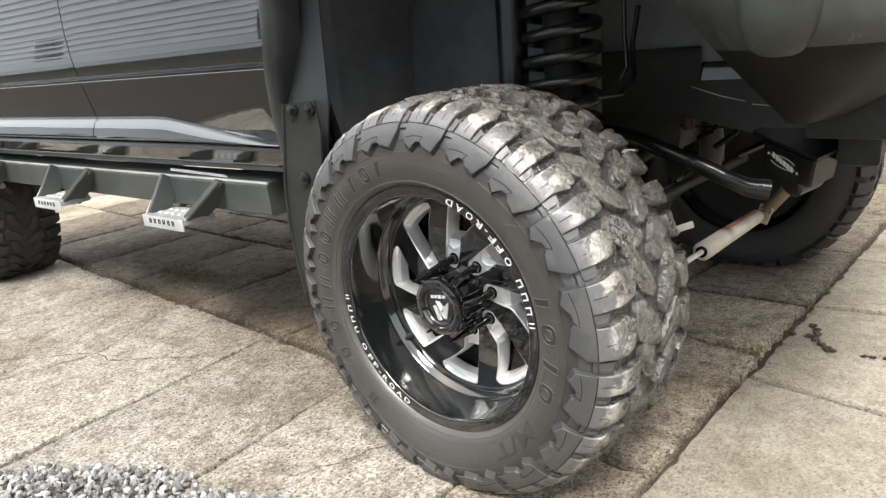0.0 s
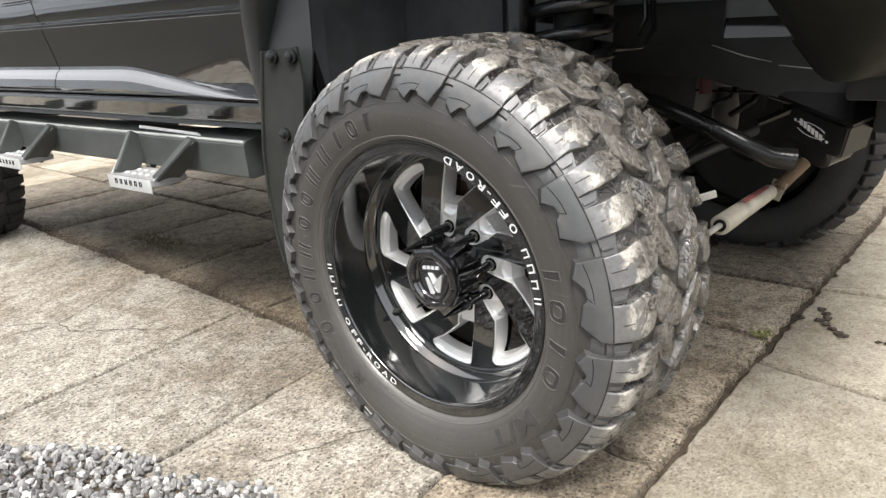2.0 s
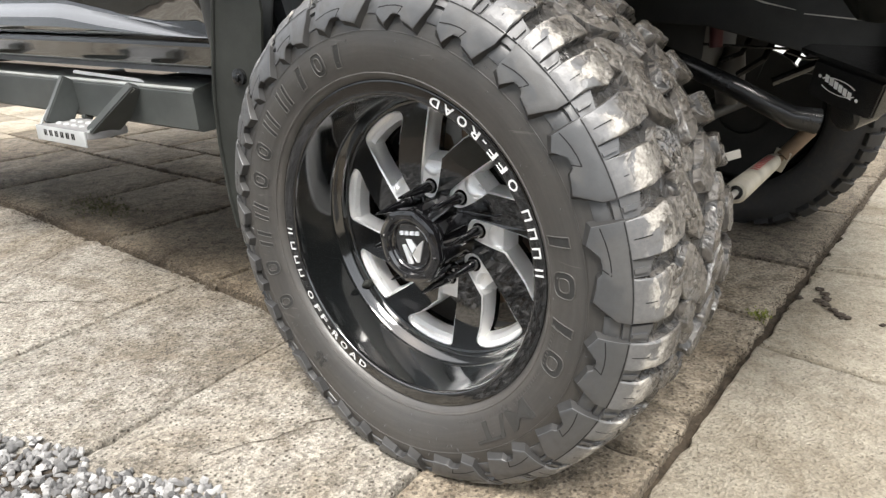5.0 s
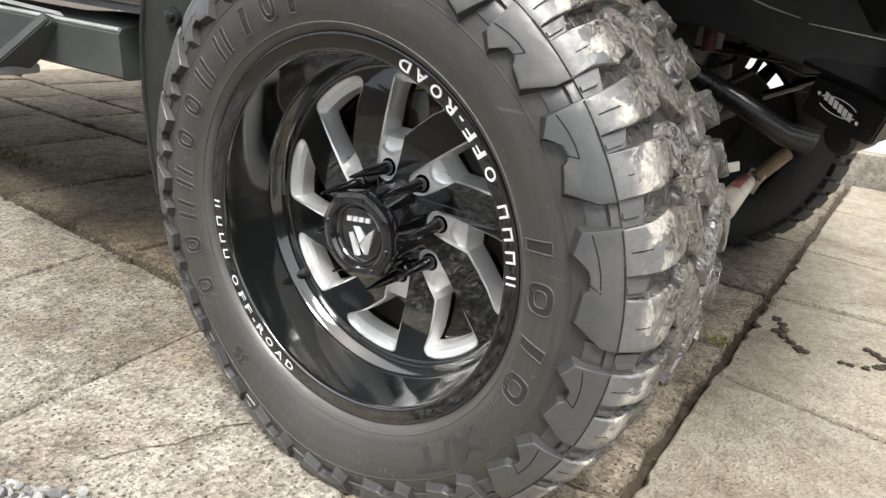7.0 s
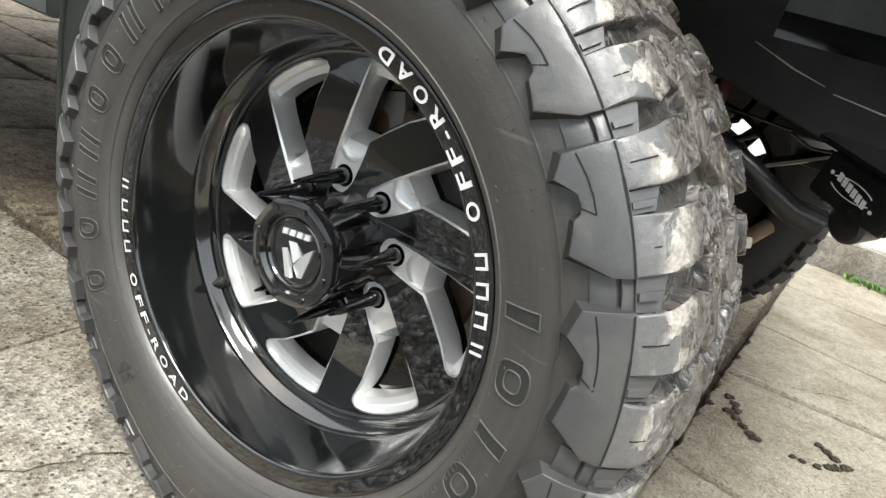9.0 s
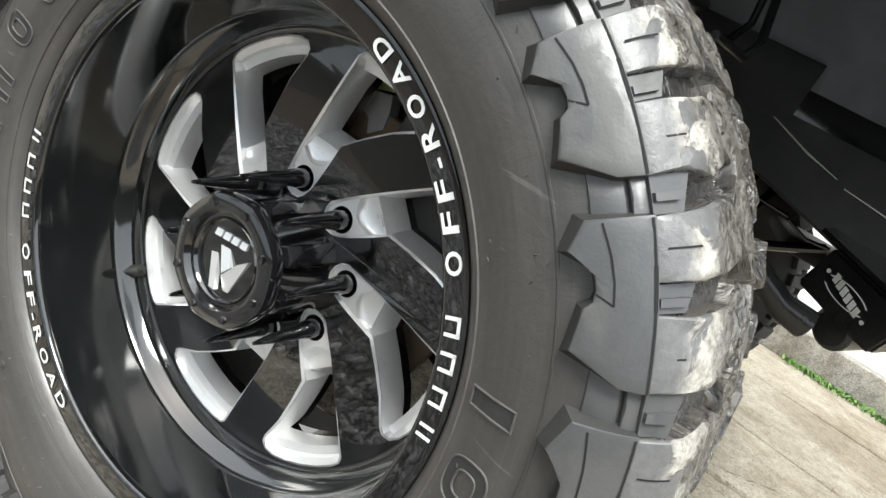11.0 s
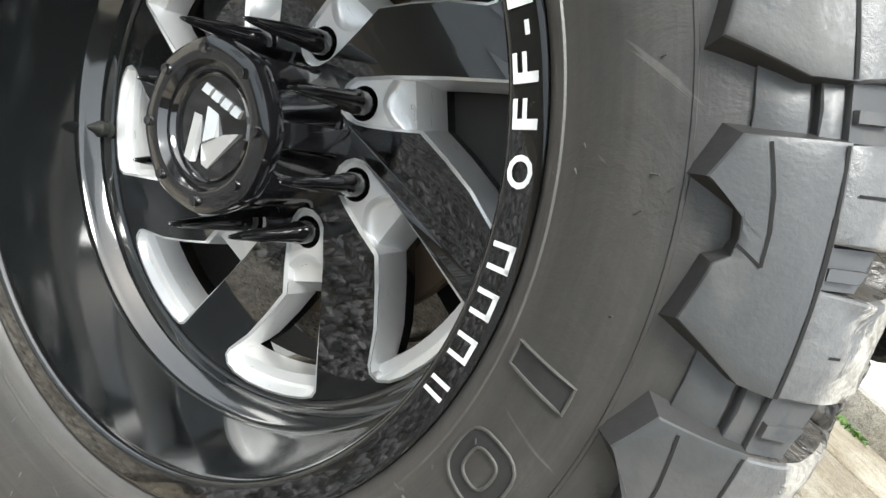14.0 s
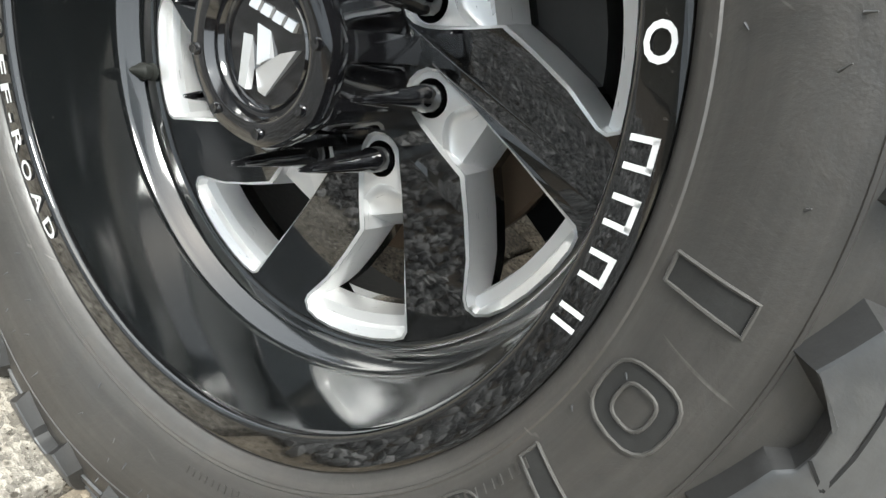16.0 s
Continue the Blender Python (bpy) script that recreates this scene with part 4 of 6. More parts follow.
    def ring(c, r, wid, hgt, stroke):
        def loop(w, h):
            k = [math.radians(a) for a in range(0, 360, 18)]
            return [(w / 2 * math.copysign(abs(math.cos(a)) ** 0.7, math.cos(a)), h / 2 * math.copysign(abs(math.sin(a)) ** 0.7, math.sin(a))) for a in k]
        o, i = loop(wid, hgt), loop(wid - 2 * stroke, hgt - 2 * stroke)
        panel(c, r, [(a, b, d, e) for a, b, d, e in zip(i, i[1:] + i[:1], o[1:] + o[:1], o)], [o, i])
    def twin(c, r, wid, hgt, lean):
        for u in (-1, 1):
            bar(c - u * math.degrees(wid * 0.34 / r), r, wid * 0.27, hgt, lean)
    for c, kind in ((164.3, 1), (153.6, 1), (143.0, 2), (131.8, 2), (121.2, 0), (112.2, 1), (104.0, 0), (208.7, 1), (196.0, 1), (185.6, 2), (175.8, 2)):
        if kind == 1:
            ring(c, 0.317, 0.027, 0.034, 0.0072)
        elif kind == 2:
            twin(c, 0.317, 0.030, 0.034, 0.15)
        else:
            bar(c, 0.317, 0.013, 0.034, 0.25)
    for c, kind in ((15.6, 0), (4.4, 1), (-7.4, 0), (-18.6, 1)):
        if kind:
            ring(c, 0.311, 0.038, 0.035, 0.0090)
        else:
            bar(c, 0.311, 0.014, 0.035, 0.12)
    for word, deg in (("M/T", -46.5), ("35", -128)):
        size = 0.046 if word == "M/T" else 0.030
        pts, fs = text_mesh(word, size, 0.0006)
        bm = bmesh.new()
        wide = 1.75 if word == "M/T" else 1.0
        hi = [bm.verts.new(on_tyre(deg - math.degrees(u * wide / 0.314), s_of_r(0.316 + v), 0.0022)) for u, v in pts]
        for f in fs:
            try:
                bm.faces.new([hi[i] for i in f])
            except ValueError:
                pass
        edge = [e for e in bm.edges if e.is_boundary]
        g = bmesh.ops.extrude_edge_only(bm, edges=edge)
        for v in (v for v in g["geom"] if isinstance(v, bmesh.types.BMVert)):
            v.co.y += 0.0030
        part("raised_lettering", bm, "mark_rubber", tyre)
    # vent hairs left on the wall by the mould
    bm = bmesh.new()
    rr = random.Random(8)
    for k in range(120):
        a, r = rr.uniform(0, 360), rr.uniform(0.288, 0.372)
        p, q = on_tyre(a, s_of_r(r), 0.0), on_tyre(a + rr.uniform(-0.6, 0.6), s_of_r(r + rr.uniform(0.001, 0.004)), rr.uniform(0.001, 0.003))
        tube(bm, [p, q], [0.0007, 0.0003], 5)
    hairs = part("vent_hairs", bm, "lug_rubber", tyre)
    hairs["kind"] = "stuff"
    # small unreadable moulded line near the bead
    bm = bmesh.new()
    for k in range(46):
        c = -8 - k * 1.25
        if k in (11, 12, 26, 27, 36):
            continue
        bar_mark(bm, c, 0.2975, 0, -0.0024, 0.0005, 0.0024, 0.0016 + 0.0012 * rr.random(), 0.0008)
    line = part("moulded_line", bm, "sidewall_rubber", tyre)
    line["kind"] = "stuff"
    return tyre


tyre = front_tyre()


# ---- the rim ----
def polar(r, deg, y):
    a = radians(deg)
    return Vector((r * math.cos(a), y, r * math.sin(a)))


def revolve(outline, seg=128, close=False):
    bm = bmesh.new()
    rows = [[bm.verts.new(polar(r, 360 * k / seg, y)) for k in range(seg)] for r, y in outline]
    for a, b in zip(rows, rows[1:] + (rows[:1] if close else [])):
        for k in range(seg):
            bm.faces.new((a[k], a[(k + 1) % seg], b[(k + 1) % seg], b[k]))
    return bm


FACE_Y = 0.112
NUT0 = -33.0
# window of the face: outline of the milled edge and of the opening, radius and angle
MILLED = [(0.0935, -21.8), (0.1154, -27.6), (0.160, -35.3), (0.218, -40.8), (0.2235, -42.3), (0.2255, -45), (0.2262, -50), (0.2262, -56), (0.2255, -62), (0.2235, -66.0), (0.219, -68.9), (0.211, -70.0), (0.2035, -69.4), (0.1800, -63.6), (0.155, -57.2), (0.1335, -50.0), (0.110, -48.9), (0.0870, -46.6),
          (0.0760, -44.2), (0.0675, -39.8), (0.0632, -33.8), (0.0638, -27.5), (0.0690, -21.6), (0.0770, -18.6), (0.0860, -18.9)]


def chain(pts, deg, per):
    """Cartesian points along a closed chain of polar points, per of them to each side."""
    out = []
    c = [(r * math.cos(radians(a + deg)), r * math.sin(radians(a + deg))) for r, a in pts]
    for p, q in zip(c, c[1:] + c[:1]):
        out += [(p[0] + (q[0] - p[0]) * k / per, p[1] + (q[1] - p[1]) * k / per) for k in range(per)]
    return out


def rim():
    out = [(0.2745, 0.016), (0.2765, 0.008), (0.2760, 0.0015), (0.2742, -0.0012), (0.2716, -0.0015), (0.2708, -0.00145), (0.2700, -0.0014), (0.2560, -0.0002), (0.2552, -0.0001), (0.2545, 0.0), (0.2525, 0.001), (0.2512, 0.0035), (0.2505, 0.008),
           (0.2485, 0.03), (0.2465, 0.06), (0.2450, 0.084), (0.2445, 0.0875), (0.2432, 0.0905), (0.2405, 0.0935), (0.2325, 0.1030), (0.2312, 0.1055), (0.2305, 0.1100), (0.2298, 0.1142), (0.228, FACE_Y + 0.0036), (0.226, FACE_Y + 0.0042)]
    body = part("rim", revolve(out[12:], 160), "dish_black", truck, "deep-dish gloss black alloy wheel with milled spoke windows", mw=WHEEL)
    part("rim_lip", revolve(out[:13], 160), "wheel_black", body, "flat gloss black outer lip")
    # inner barrel behind the face
    part("inner_barrel", revolve([(0.226, 0.116), (0.231, 0.15), (0.232, 0.26), (0.250, 0.285), (0.272, 0.288), (0.274, 0.278)], 96), "barrel_dark", body)
    # spoke face, with windows and nut holes cut through it
    from mathutils.geometry import tessellate_polygon
    loops = [[(0.2285 * math.cos(2 * math.pi * k / 128), 0.2285 * math.sin(2 * math.pi * k / 128)) for k in range(128)],
             [(0.050 * math.cos(2 * math.pi * k / 48), 0.050 * math.sin(2 * math.pi * k / 48)) for k in range(48)]]
    for k in range(8):
        loops.append(chain(MILLED, 45 * k, 2))
    flat = [p for l in loops for p in l]
    tris = tessellate_polygon([[Vector((x, z, 0)) for x, z in l] for l in loops])
    bm = bmesh.new()

    def face_y(x, z):
        r = math.hypot(x, z)
        return FACE_Y + 0.005 * max(0, (r - 0.09) / 0.14) ** 2
    fr = [bm.verts.new((x, face_y(x, z), z)) for x, z in flat]
    for t in tris:
        bm.faces.new([fr[i] for i in t])
    k0 = 0
    for l in loops:
        n = len(l)
        back = [bm.verts.new((x, FACE_Y + 0.010, z)) for x, z in l]
        for k in range(n):
            bm.faces.new((fr[k0 + k], fr[k0 + (k + 1) % n], back[(k + 1) % n], back[k]))
        k0 += n
    face = part("spoke_face", bm, "wheel_black", body, "gloss black spoke face")
    # milled windows
    for k in range(8):
        bm = bmesh.new()
        o = chain(MILLED, 45 * k, 2)
        nd = radians(NUT0 + 45 * k)
        nx, nz = 0.0832 * math.cos(nd), 0.0832 * math.sin(nd)

        hole = [(nx + 0.0138 * math.cos(q), nz + 0.0138 * math.sin(q)) for q in (2 * math.pi * j / 24 for j in range(24))]
        # a shallow chamfer inside the outline, then the floor, scooped down past the nut
        ca, sa = math.cos(radians(-46 + 45 * k)), math.sin(radians(-46 + 45 * k))

        def inward(loop, d):
            n = len(loop)
            res = []
            for j in range(n):
                p, q = loop[j - 1], loop[(j + 1) % n]
                tx, tz = q[0] - p[0], q[1] - p[1]
                l = math.hypot(tx, tz)
                res.append((loop[j][0] + tz / l * d, loop[j][1] - tx / l * d))
            return res
        area = sum(p[0] * q[1] - q[0] * p[1] for p, q in zip(o, o[1:] + o[:1]))
        sg = -1 if area > 0 else 1
        o2 = inward(o, sg * 0.0022)

        U0, U1 = 0.124, 0.110
        PAD = FACE_Y + 0.0035

        def along(p):
            return p[0] * ca + p[1] * sa

        def clip(loop, sign, at):
            res = []
            for p, q in zip(loop, loop[1:] + loop[:1]):
                dp, dq = sign * (along(p) - at), sign * (along(q) - at)
                if dp >= 0:
                    res.append(p)
                if dp * dq < 0:
                    f = dp / (dp - dq)
                    res.append((p[0] + f * (q[0] - p[0]), p[1] + f * (q[1] - p[1])))
            return res

        def ends(loop, at):
            on = sorted((p for p in loop if abs(along(p) - at) < 1e-5), key=lambda p: p[0] * sa - p[1] * ca)
            return on[0], on[-1]
        # flat pad round the nut
        pad = clip(o2, -1, U1)
        p0, q0 = ends(pad, U1)

        def bowed(g, f):
            d = 0.0105 * (1 - f) * (1 - (2 * g - 1) ** 2)
            return -d * ca, -d * sa
        cut_edge = [(p0[0] + (q0[0] - p0[0]) * g + bowed(g, 0)[0], p0[1] + (q0[1] - p0[1]) * g + bowed(g, 0)[1]) for g in (j / 8 for j in range(1, 8))]
        at = next(j for j in range(len(pad)) if abs(along(pad[j]) - U1) < 1e-5 and abs(along(pad[(j + 1) % len(pad)]) - U1) < 1e-5)
        pad = pad[:at + 1] + (cut_edge if pad[at] == p0 else cut_edge[::-1]) + pad[at + 1:]
        vs = [bm.verts.new((p[0], PAD, p[1])) for p in pad + hole]
        for t in tessellate_polygon([[Vector((x, z, 0)) for x, z in l] for l in (pad, hole)]):
            bm.faces.new([vs[q] for q in t])
        # scooped step below the pad, bowed towards it
        low = clip(o2, 1, U0)
        p1, q1 = ends(low, U0)
        rows = []
        for f in (0, 0.1, 0.3, 0.55, 0.8, 1.0):
            y = PAD + 0.009 * math.sqrt(1 - (1 - f) ** 2)
            row = []
            for k in range(9):
                g = k / 8
                bx, bz = bowed(g, f)
                x = p0[0] + (q0[0] - p0[0]) * g, p0[1] + (q0[1] - p0[1]) * g
                z = p1[0] + (q1[0] - p1[0]) * g, p1[1] + (q1[1] - p1[1]) * g
                row.append(bm.verts.new((x[0] + (z[0] - x[0]) * f + bx, y, x[1] + (z[1] - x[1]) * f + bz)))
            rows.append(row)
        for a, b in zip(rows, rows[1:]):
            for k in range(8):
                bm.faces.new((a[k], a[k + 1], b[k + 1], b[k]))
        for k in (0, 8):
            bm.faces.new([r[k] for r in rows] + [bm.verts.new((rows[-1][k].co.x, PAD, rows[-1][k].co.z))])
        # deep milled walls of the opening, with a ledge at the outer end
        wid = sum(q[0] * r[1] - r[0] * q[1] for q, r in zip(low, low[1:] + low[:1]))
        side = -1 if wid > 0 else 1
        loft = []
        for far, inw, y in ((1.0, 0.0, 0.0045), (0.2170, 0.0006, 0.0085), (0.2155, 0.0012, 0.0140), (0.2068, 0.0018, 0.0162), (0.2045, 0.0034, 0.040)):
            row = []
            moved = inward(low, side * inw)
            for p, q in zip(low, moved):
                if abs(along(p) - U0) < 1e-5:
                    f = (y - 0.0045) / 0.0355
                    row.append((p[0] + 0.012 * f * ca, PAD + 0.009 + (0.040 - 0.0125) * f, p[1] + 0.012 * f * sa))
                else:
                    r = math.hypot(*q)
                    c = min(1.0, far / r)
                    row.append((q[0] * c, FACE_Y + y, q[1] * c))
            loft.append(row)
        lv = [[bm.verts.new(p) for p in row] for row in loft]
        n = len(low)
        for a, b in zip(lv, lv[1:]):
            for k in range(n):
                bm.faces.new((a[k], a[(k + 1) % n], b[(k + 1) % n], b[k]))
        for k in range(n):
            here, nxt, prv = (abs(along(low[q % n]) - U0) < 1e-5 for q in (k, k + 1, k - 1))
            if here:
                m = (k + 1) % n if not nxt else (k - 1) % n
                bm.faces.new((lv[0][k], bm.verts.new((low[k][0], FACE_Y + 0.0045, low[k][1])), lv[0][m]))
        top = [bm.verts.new((x, face_y(x, z) + 0.0004, z)) for x, z in o]
        edge = [bm.verts.new((x, FACE_Y + 0.004, z)) for x, z in o2]
        n = len(o)
        for j in range(n):
            bm.faces.new((top[j], top[(j + 1) % n], edge[(j + 1) % n], edge[j]))
        part("milled_window", bm, "milled_aluminium", body, "bright machined aluminium window edge")
        bm = bmesh.new()
        n = len(low)
        lip1 = [bm.verts.new(p) for p in loft[-1]]
        wall = [bm.verts.new((p[0], p[1] + 0.014, p[2])) for p in loft[-1]]
        for j in range(n):
            bm.faces.new((lip1[j], lip1[(j + 1) % n], wall[(j + 1) % n], wall[j]))
        part("window_wall", bm, "wheel_black", body)
        bm = bmesh.new()
        h2 = [bm.verts.new((x, FACE_Y + 0.005, z)) for x, z in hole]
        h3 = [bm.verts.new((x, FACE_Y + 0.03, z)) for x, z in hole]
        for j in range(24):
            bm.faces.new((h2[j], h2[(j + 1) % 24], h3[(j + 1) % 24], h3[j]))
        bm.faces.new(h3)
        part("nut_pocket", bm, "barrel_dark", body)
        # spiked nut
        bm = bmesh.new()
        ax = [(0.0105, 0.022), (0.0105, 0.000), (0.0098, -0.002), (0.0098, -0.010), (0.0088, -0.012), (0.0086, -0.018), (0.0078, -0.022), (0.0058, -0.048), (0.0032, -0.072), (0.0014, -0.082), (0.0003, -0.0835)]
        rows = [[bm.verts.new((nx + r * math.cos(q), FACE_Y + y, nz + r * math.sin(q))) for q in (2 * math.pi * j / 12 for j in range(12))] for r, y in ax]
        for p, q in zip(rows, rows[1:]):
            for j in range(12):
                bm.faces.new((p[j], p[(j + 1) % 12], q[(j + 1) % 12], q[j]))
        part("spike_nut", bm, "cap_black", body, "long black spiked lug nut")
    # centre cap
    cap_bm = revolve([(0.05, FACE_Y + 0.012), (0.0640, FACE_Y + 0.004), (0.0600, FACE_Y - 0.004), (0.0590, 0.085), (0.0585, 0.05), (0.0605, 0.046), (0.0650, 0.043), (0.0662, 0.040), (0.0662, 0.033), (0.0640, 0.0285), (0.0585, 0.0262),
                                      (0.0500, 0.0258), (0.0480, 0.0265), (0.0462, 0.030), (0.0445, 0.0335), (0.0420, 0.0335), (0.0400, 0.0315), (0.0380, 0.034), (0.0370, 0.0375), (0.0, 0.0375)], 96)
    # eight blunt corners at the screws
    for v in cap_bm.verts:
        r = math.hypot(v.co.x, v.co.z)
        if r > 0.052 and v.co.y < 0.06:
            phi = (math.degrees(math.atan2(v.co.z, v.co.x)) - NUT0 - 22.5) % 45 - 22.5
            f = 1.008 - 0.45 * (1 - math.cos(radians(22.5)) / math.cos(radians(phi)))
            v.co.x, v.co.z = v.co.x * f, v.co.z * f
    cap = part("centre_cap", cap_bm, "cap_black", body, "gloss black bolted hub cap")
    for k in range(8):
        a = NUT0 + 22.5 + 45 * k
        bm = bmesh.new()
        # ribs along the cap's barrel between the nuts
        pts = []
        for rr, da in ((0.056, -11), (0.0665, -8), (0.0672, 0), (0.0665, 8), (0.056, 11)):
            pts.append((rr, a + da))
        rows = [[bm.verts.new(polar(r * s, d, y)) for r, d in pts] for y, s in ((0.044, 0.97), (0.05, 1.0), (0.10, 1.02), (FACE_Y + 0.006, 1.06))]
        for p, q in zip(rows, rows[1:]):
            for j in range(4):
                bm.faces.new((p[j], p[j + 1], q[j + 1], q[j]))
        bm.faces.new(rows[0])
        part("cap_rib", bm, "cap_black", cap)
        bm = bmesh.new()
        c = polar(0.0552, a, 0.0262)
        tube(bm, [c + Vector((0, 0.004, 0)), c + Vector((0, -0.0015, 0)), c + Vector((0, -0.0035, 0)), c + Vector((0, -0.0030, 0)), c + Vector((0, 0.0005, 0))], [0.0042, 0.0042, 0.0034, 0.0021, 0.0019], 12)
        part("cap_screw", bm, "cap_black", cap, "small black socket screw")
    # plain chrome emblem
    def emb(poly, tip=(0.0, 0.0), y0=0.036):
        bm = bmesh.new()
        cu, cv = sum(p[0] for p in poly) / len(poly), sum(p[1] for p in poly) / len(poly)
        return prism(bm, poly, lambda u, v, w: (u, w + tip[0] * (u - cu) + tip[1] * (v - cv), v), y0 - 0.0015, y0 + 0.004)
    rot = radians(8)

    def R2(poly):
        return [(1.12 * (u * math.cos(rot) - v * math.sin(rot)), 1.12 * (u * math.sin(rot) + v * math.cos(rot))) for u, v in poly]
    for tip, poly in zip(((-0.10, 0.26), (0.06, -0.10), (0.0, 0.30)), ([(-0.026, 0.010), (-0.017, 0.010), (0.001, -0.026), (-0.006, -0.026)], [(0.026, 0.010), (0.015, 0.003), (-0.001, -0.014), (0.004, -0.026), (0.010, -0.026)], [(-0.011, 0.010), (0.000, 0.010), (0.008, -0.003), (0.002, -0.010)])):
        part("emblem", emb(R2(poly), tip), "chrome", cap, "plain chrome shield emblem")
    for u in (-0.015, -0.005, 0.005, 0.015):
        part("emblem_bar", emb(R2([(u - 0.0036, 0.017), (u + 0.0036, 0.017), (u + 0.0036, 0.0228), (u - 0.0036, 0.0228)]), (0.0, 0.28)), "chrome", cap)
    # valve stem
    bm = bmesh.new()
    v0 = polar(0.2245, -142.2, 0.108)
    v1 = polar(0.2205, -142.5, 0.083)
    d = v1 - v0
    tube(bm, [v0, v0 + 0.08 * d, v0 + 0.12 * d, v0 + 0.3 * d, v0 + 0.34 * d, v0 + 0.5 * d, v0 + 0.56 * d, v0 + 0.85 * d, v1], [0.0085, 0.008, 0.0060, 0.0056, 0.0078, 0.0074, 0.0056, 0.0036, 0.0008], 14)
    part("valve_stem", bm, "flap_rubber", body, "black valve stem with a pointed cap")
    # printed lettering round the lip, tops towards the hub
    def lip(u, v, c):
        r = 0.2636 - v
        return polar(r, c + math.degrees(u / 0.2618), -0.0021)
    for turn in (0, 177.0):
        bm = bmesh.new()
        for ch, c in zip("OFF-ROAD", (33.2, 39.5, 44.5, 48.7, 53.0, 58.4, 64.2, 69.8)):
            pts, fs = text_mesh(ch, 0.0185, 0.0004)
            lo, hi = min(p[0] for p in pts), max(p[0] for p in pts)
            mid, wide = (lo + hi) / 2, (0.0075 if ch == "-" else 0.0175 if ch != "F" else 0.0155) / (hi - lo)
            vs = [bm.verts.new(lip((u - mid) * wide, v, c + turn)) for u, v in pts]
            for f in fs:
                bm.faces.new([vs[i] for i in f])
        part("lip_lettering", bm, "white_print", body, "white printed lettering", smooth=False)
        # the maker's name as plain white strokes
        bm = bmesh.new()
        for c in (5.6, 11.6, 17.6, 23.4):
            for u in (-0.0062, 0.0062) if c != 5.6 else (-0.0055, 0.003):
                w, h = 0.0015, 0.0064
                q = [bm.verts.new(lip(u + a, b, c + turn)) for a, b in ((-w, -h), (w, -h), (w, h), (-w, h))]
                bm.faces.new(q)
            q = [bm.verts.new(lip(a, b, c + turn)) for a, b in ((-0.0068, -0.0064), (0.0068, -0.0064), (0.0068, -0.0036), (-0.0068, -0.0036))]
            if c != 5.6:
                bm.faces.new(q)
        part("lip_mark", bm, "white_print", body, "plain white printed strokes", smooth=False)
    # brake behind the windows
    part("brake_disc", revolve([(0.07, 0.19), (0.165, 0.19), (0.168, 0.193), (0.168, 0.205), (0.165, 0.208), (0.07, 0.208)], 64), "rusty_steel", body, "worn steel brake disc")
    bm = bmesh.new()
    sweep(bm, range(20, 86, 6), [(0.105, 0.165), (0.185, 0.165), (0.19, 0.185), (0.19, 0.225), (0.105, 0.23)], lambda a, s: polar(s[0], a, s[1]))
    part("brake_caliper", bm, "cast_iron", body, "grey cast brake caliper")
    bm = bmesh.new()
    prism(bm, [(0.186, 103), (0.189, 92.5), (0.172, 91.0), (0.152, 90.6), (0.140, 97.6), (0.156, 99.0), (0.171, 106)], lambda r, a, w: polar(r, a, w), 0.188, 0.206)
    part("caliper_bracket", bm, "bare_steel", body, "bare grey steel caliper bracket")
    bm = bmesh.new()
    prism(bm, [(0.2035, 105.6), (0.2077, 97.0), (0.1938, 91.6), (0.1874, 106.2)], lambda r, a, w: polar(r, a, w), 0.1985, 0.2025)
    part("caliper_label", bm, "yellow_label", body, "pale yellow-green tag on the brake")
    # shield added behind the upper half of the brake to block the bright background
    bm = bmesh.new()
    sweep(bm, range(-15, 206, 8), [(0.10, 0.214), (0.224, 0.214), (0.226, 0.222), (0.10, 0.222), (0.10, 0.214)], lambda a, s: polar(s[0], a, s[1]))
    part("brake_shield", bm, "barrel_dark", body, "dark shield added behind the brake to block the bright background")
    return body


rim_ob = rim()


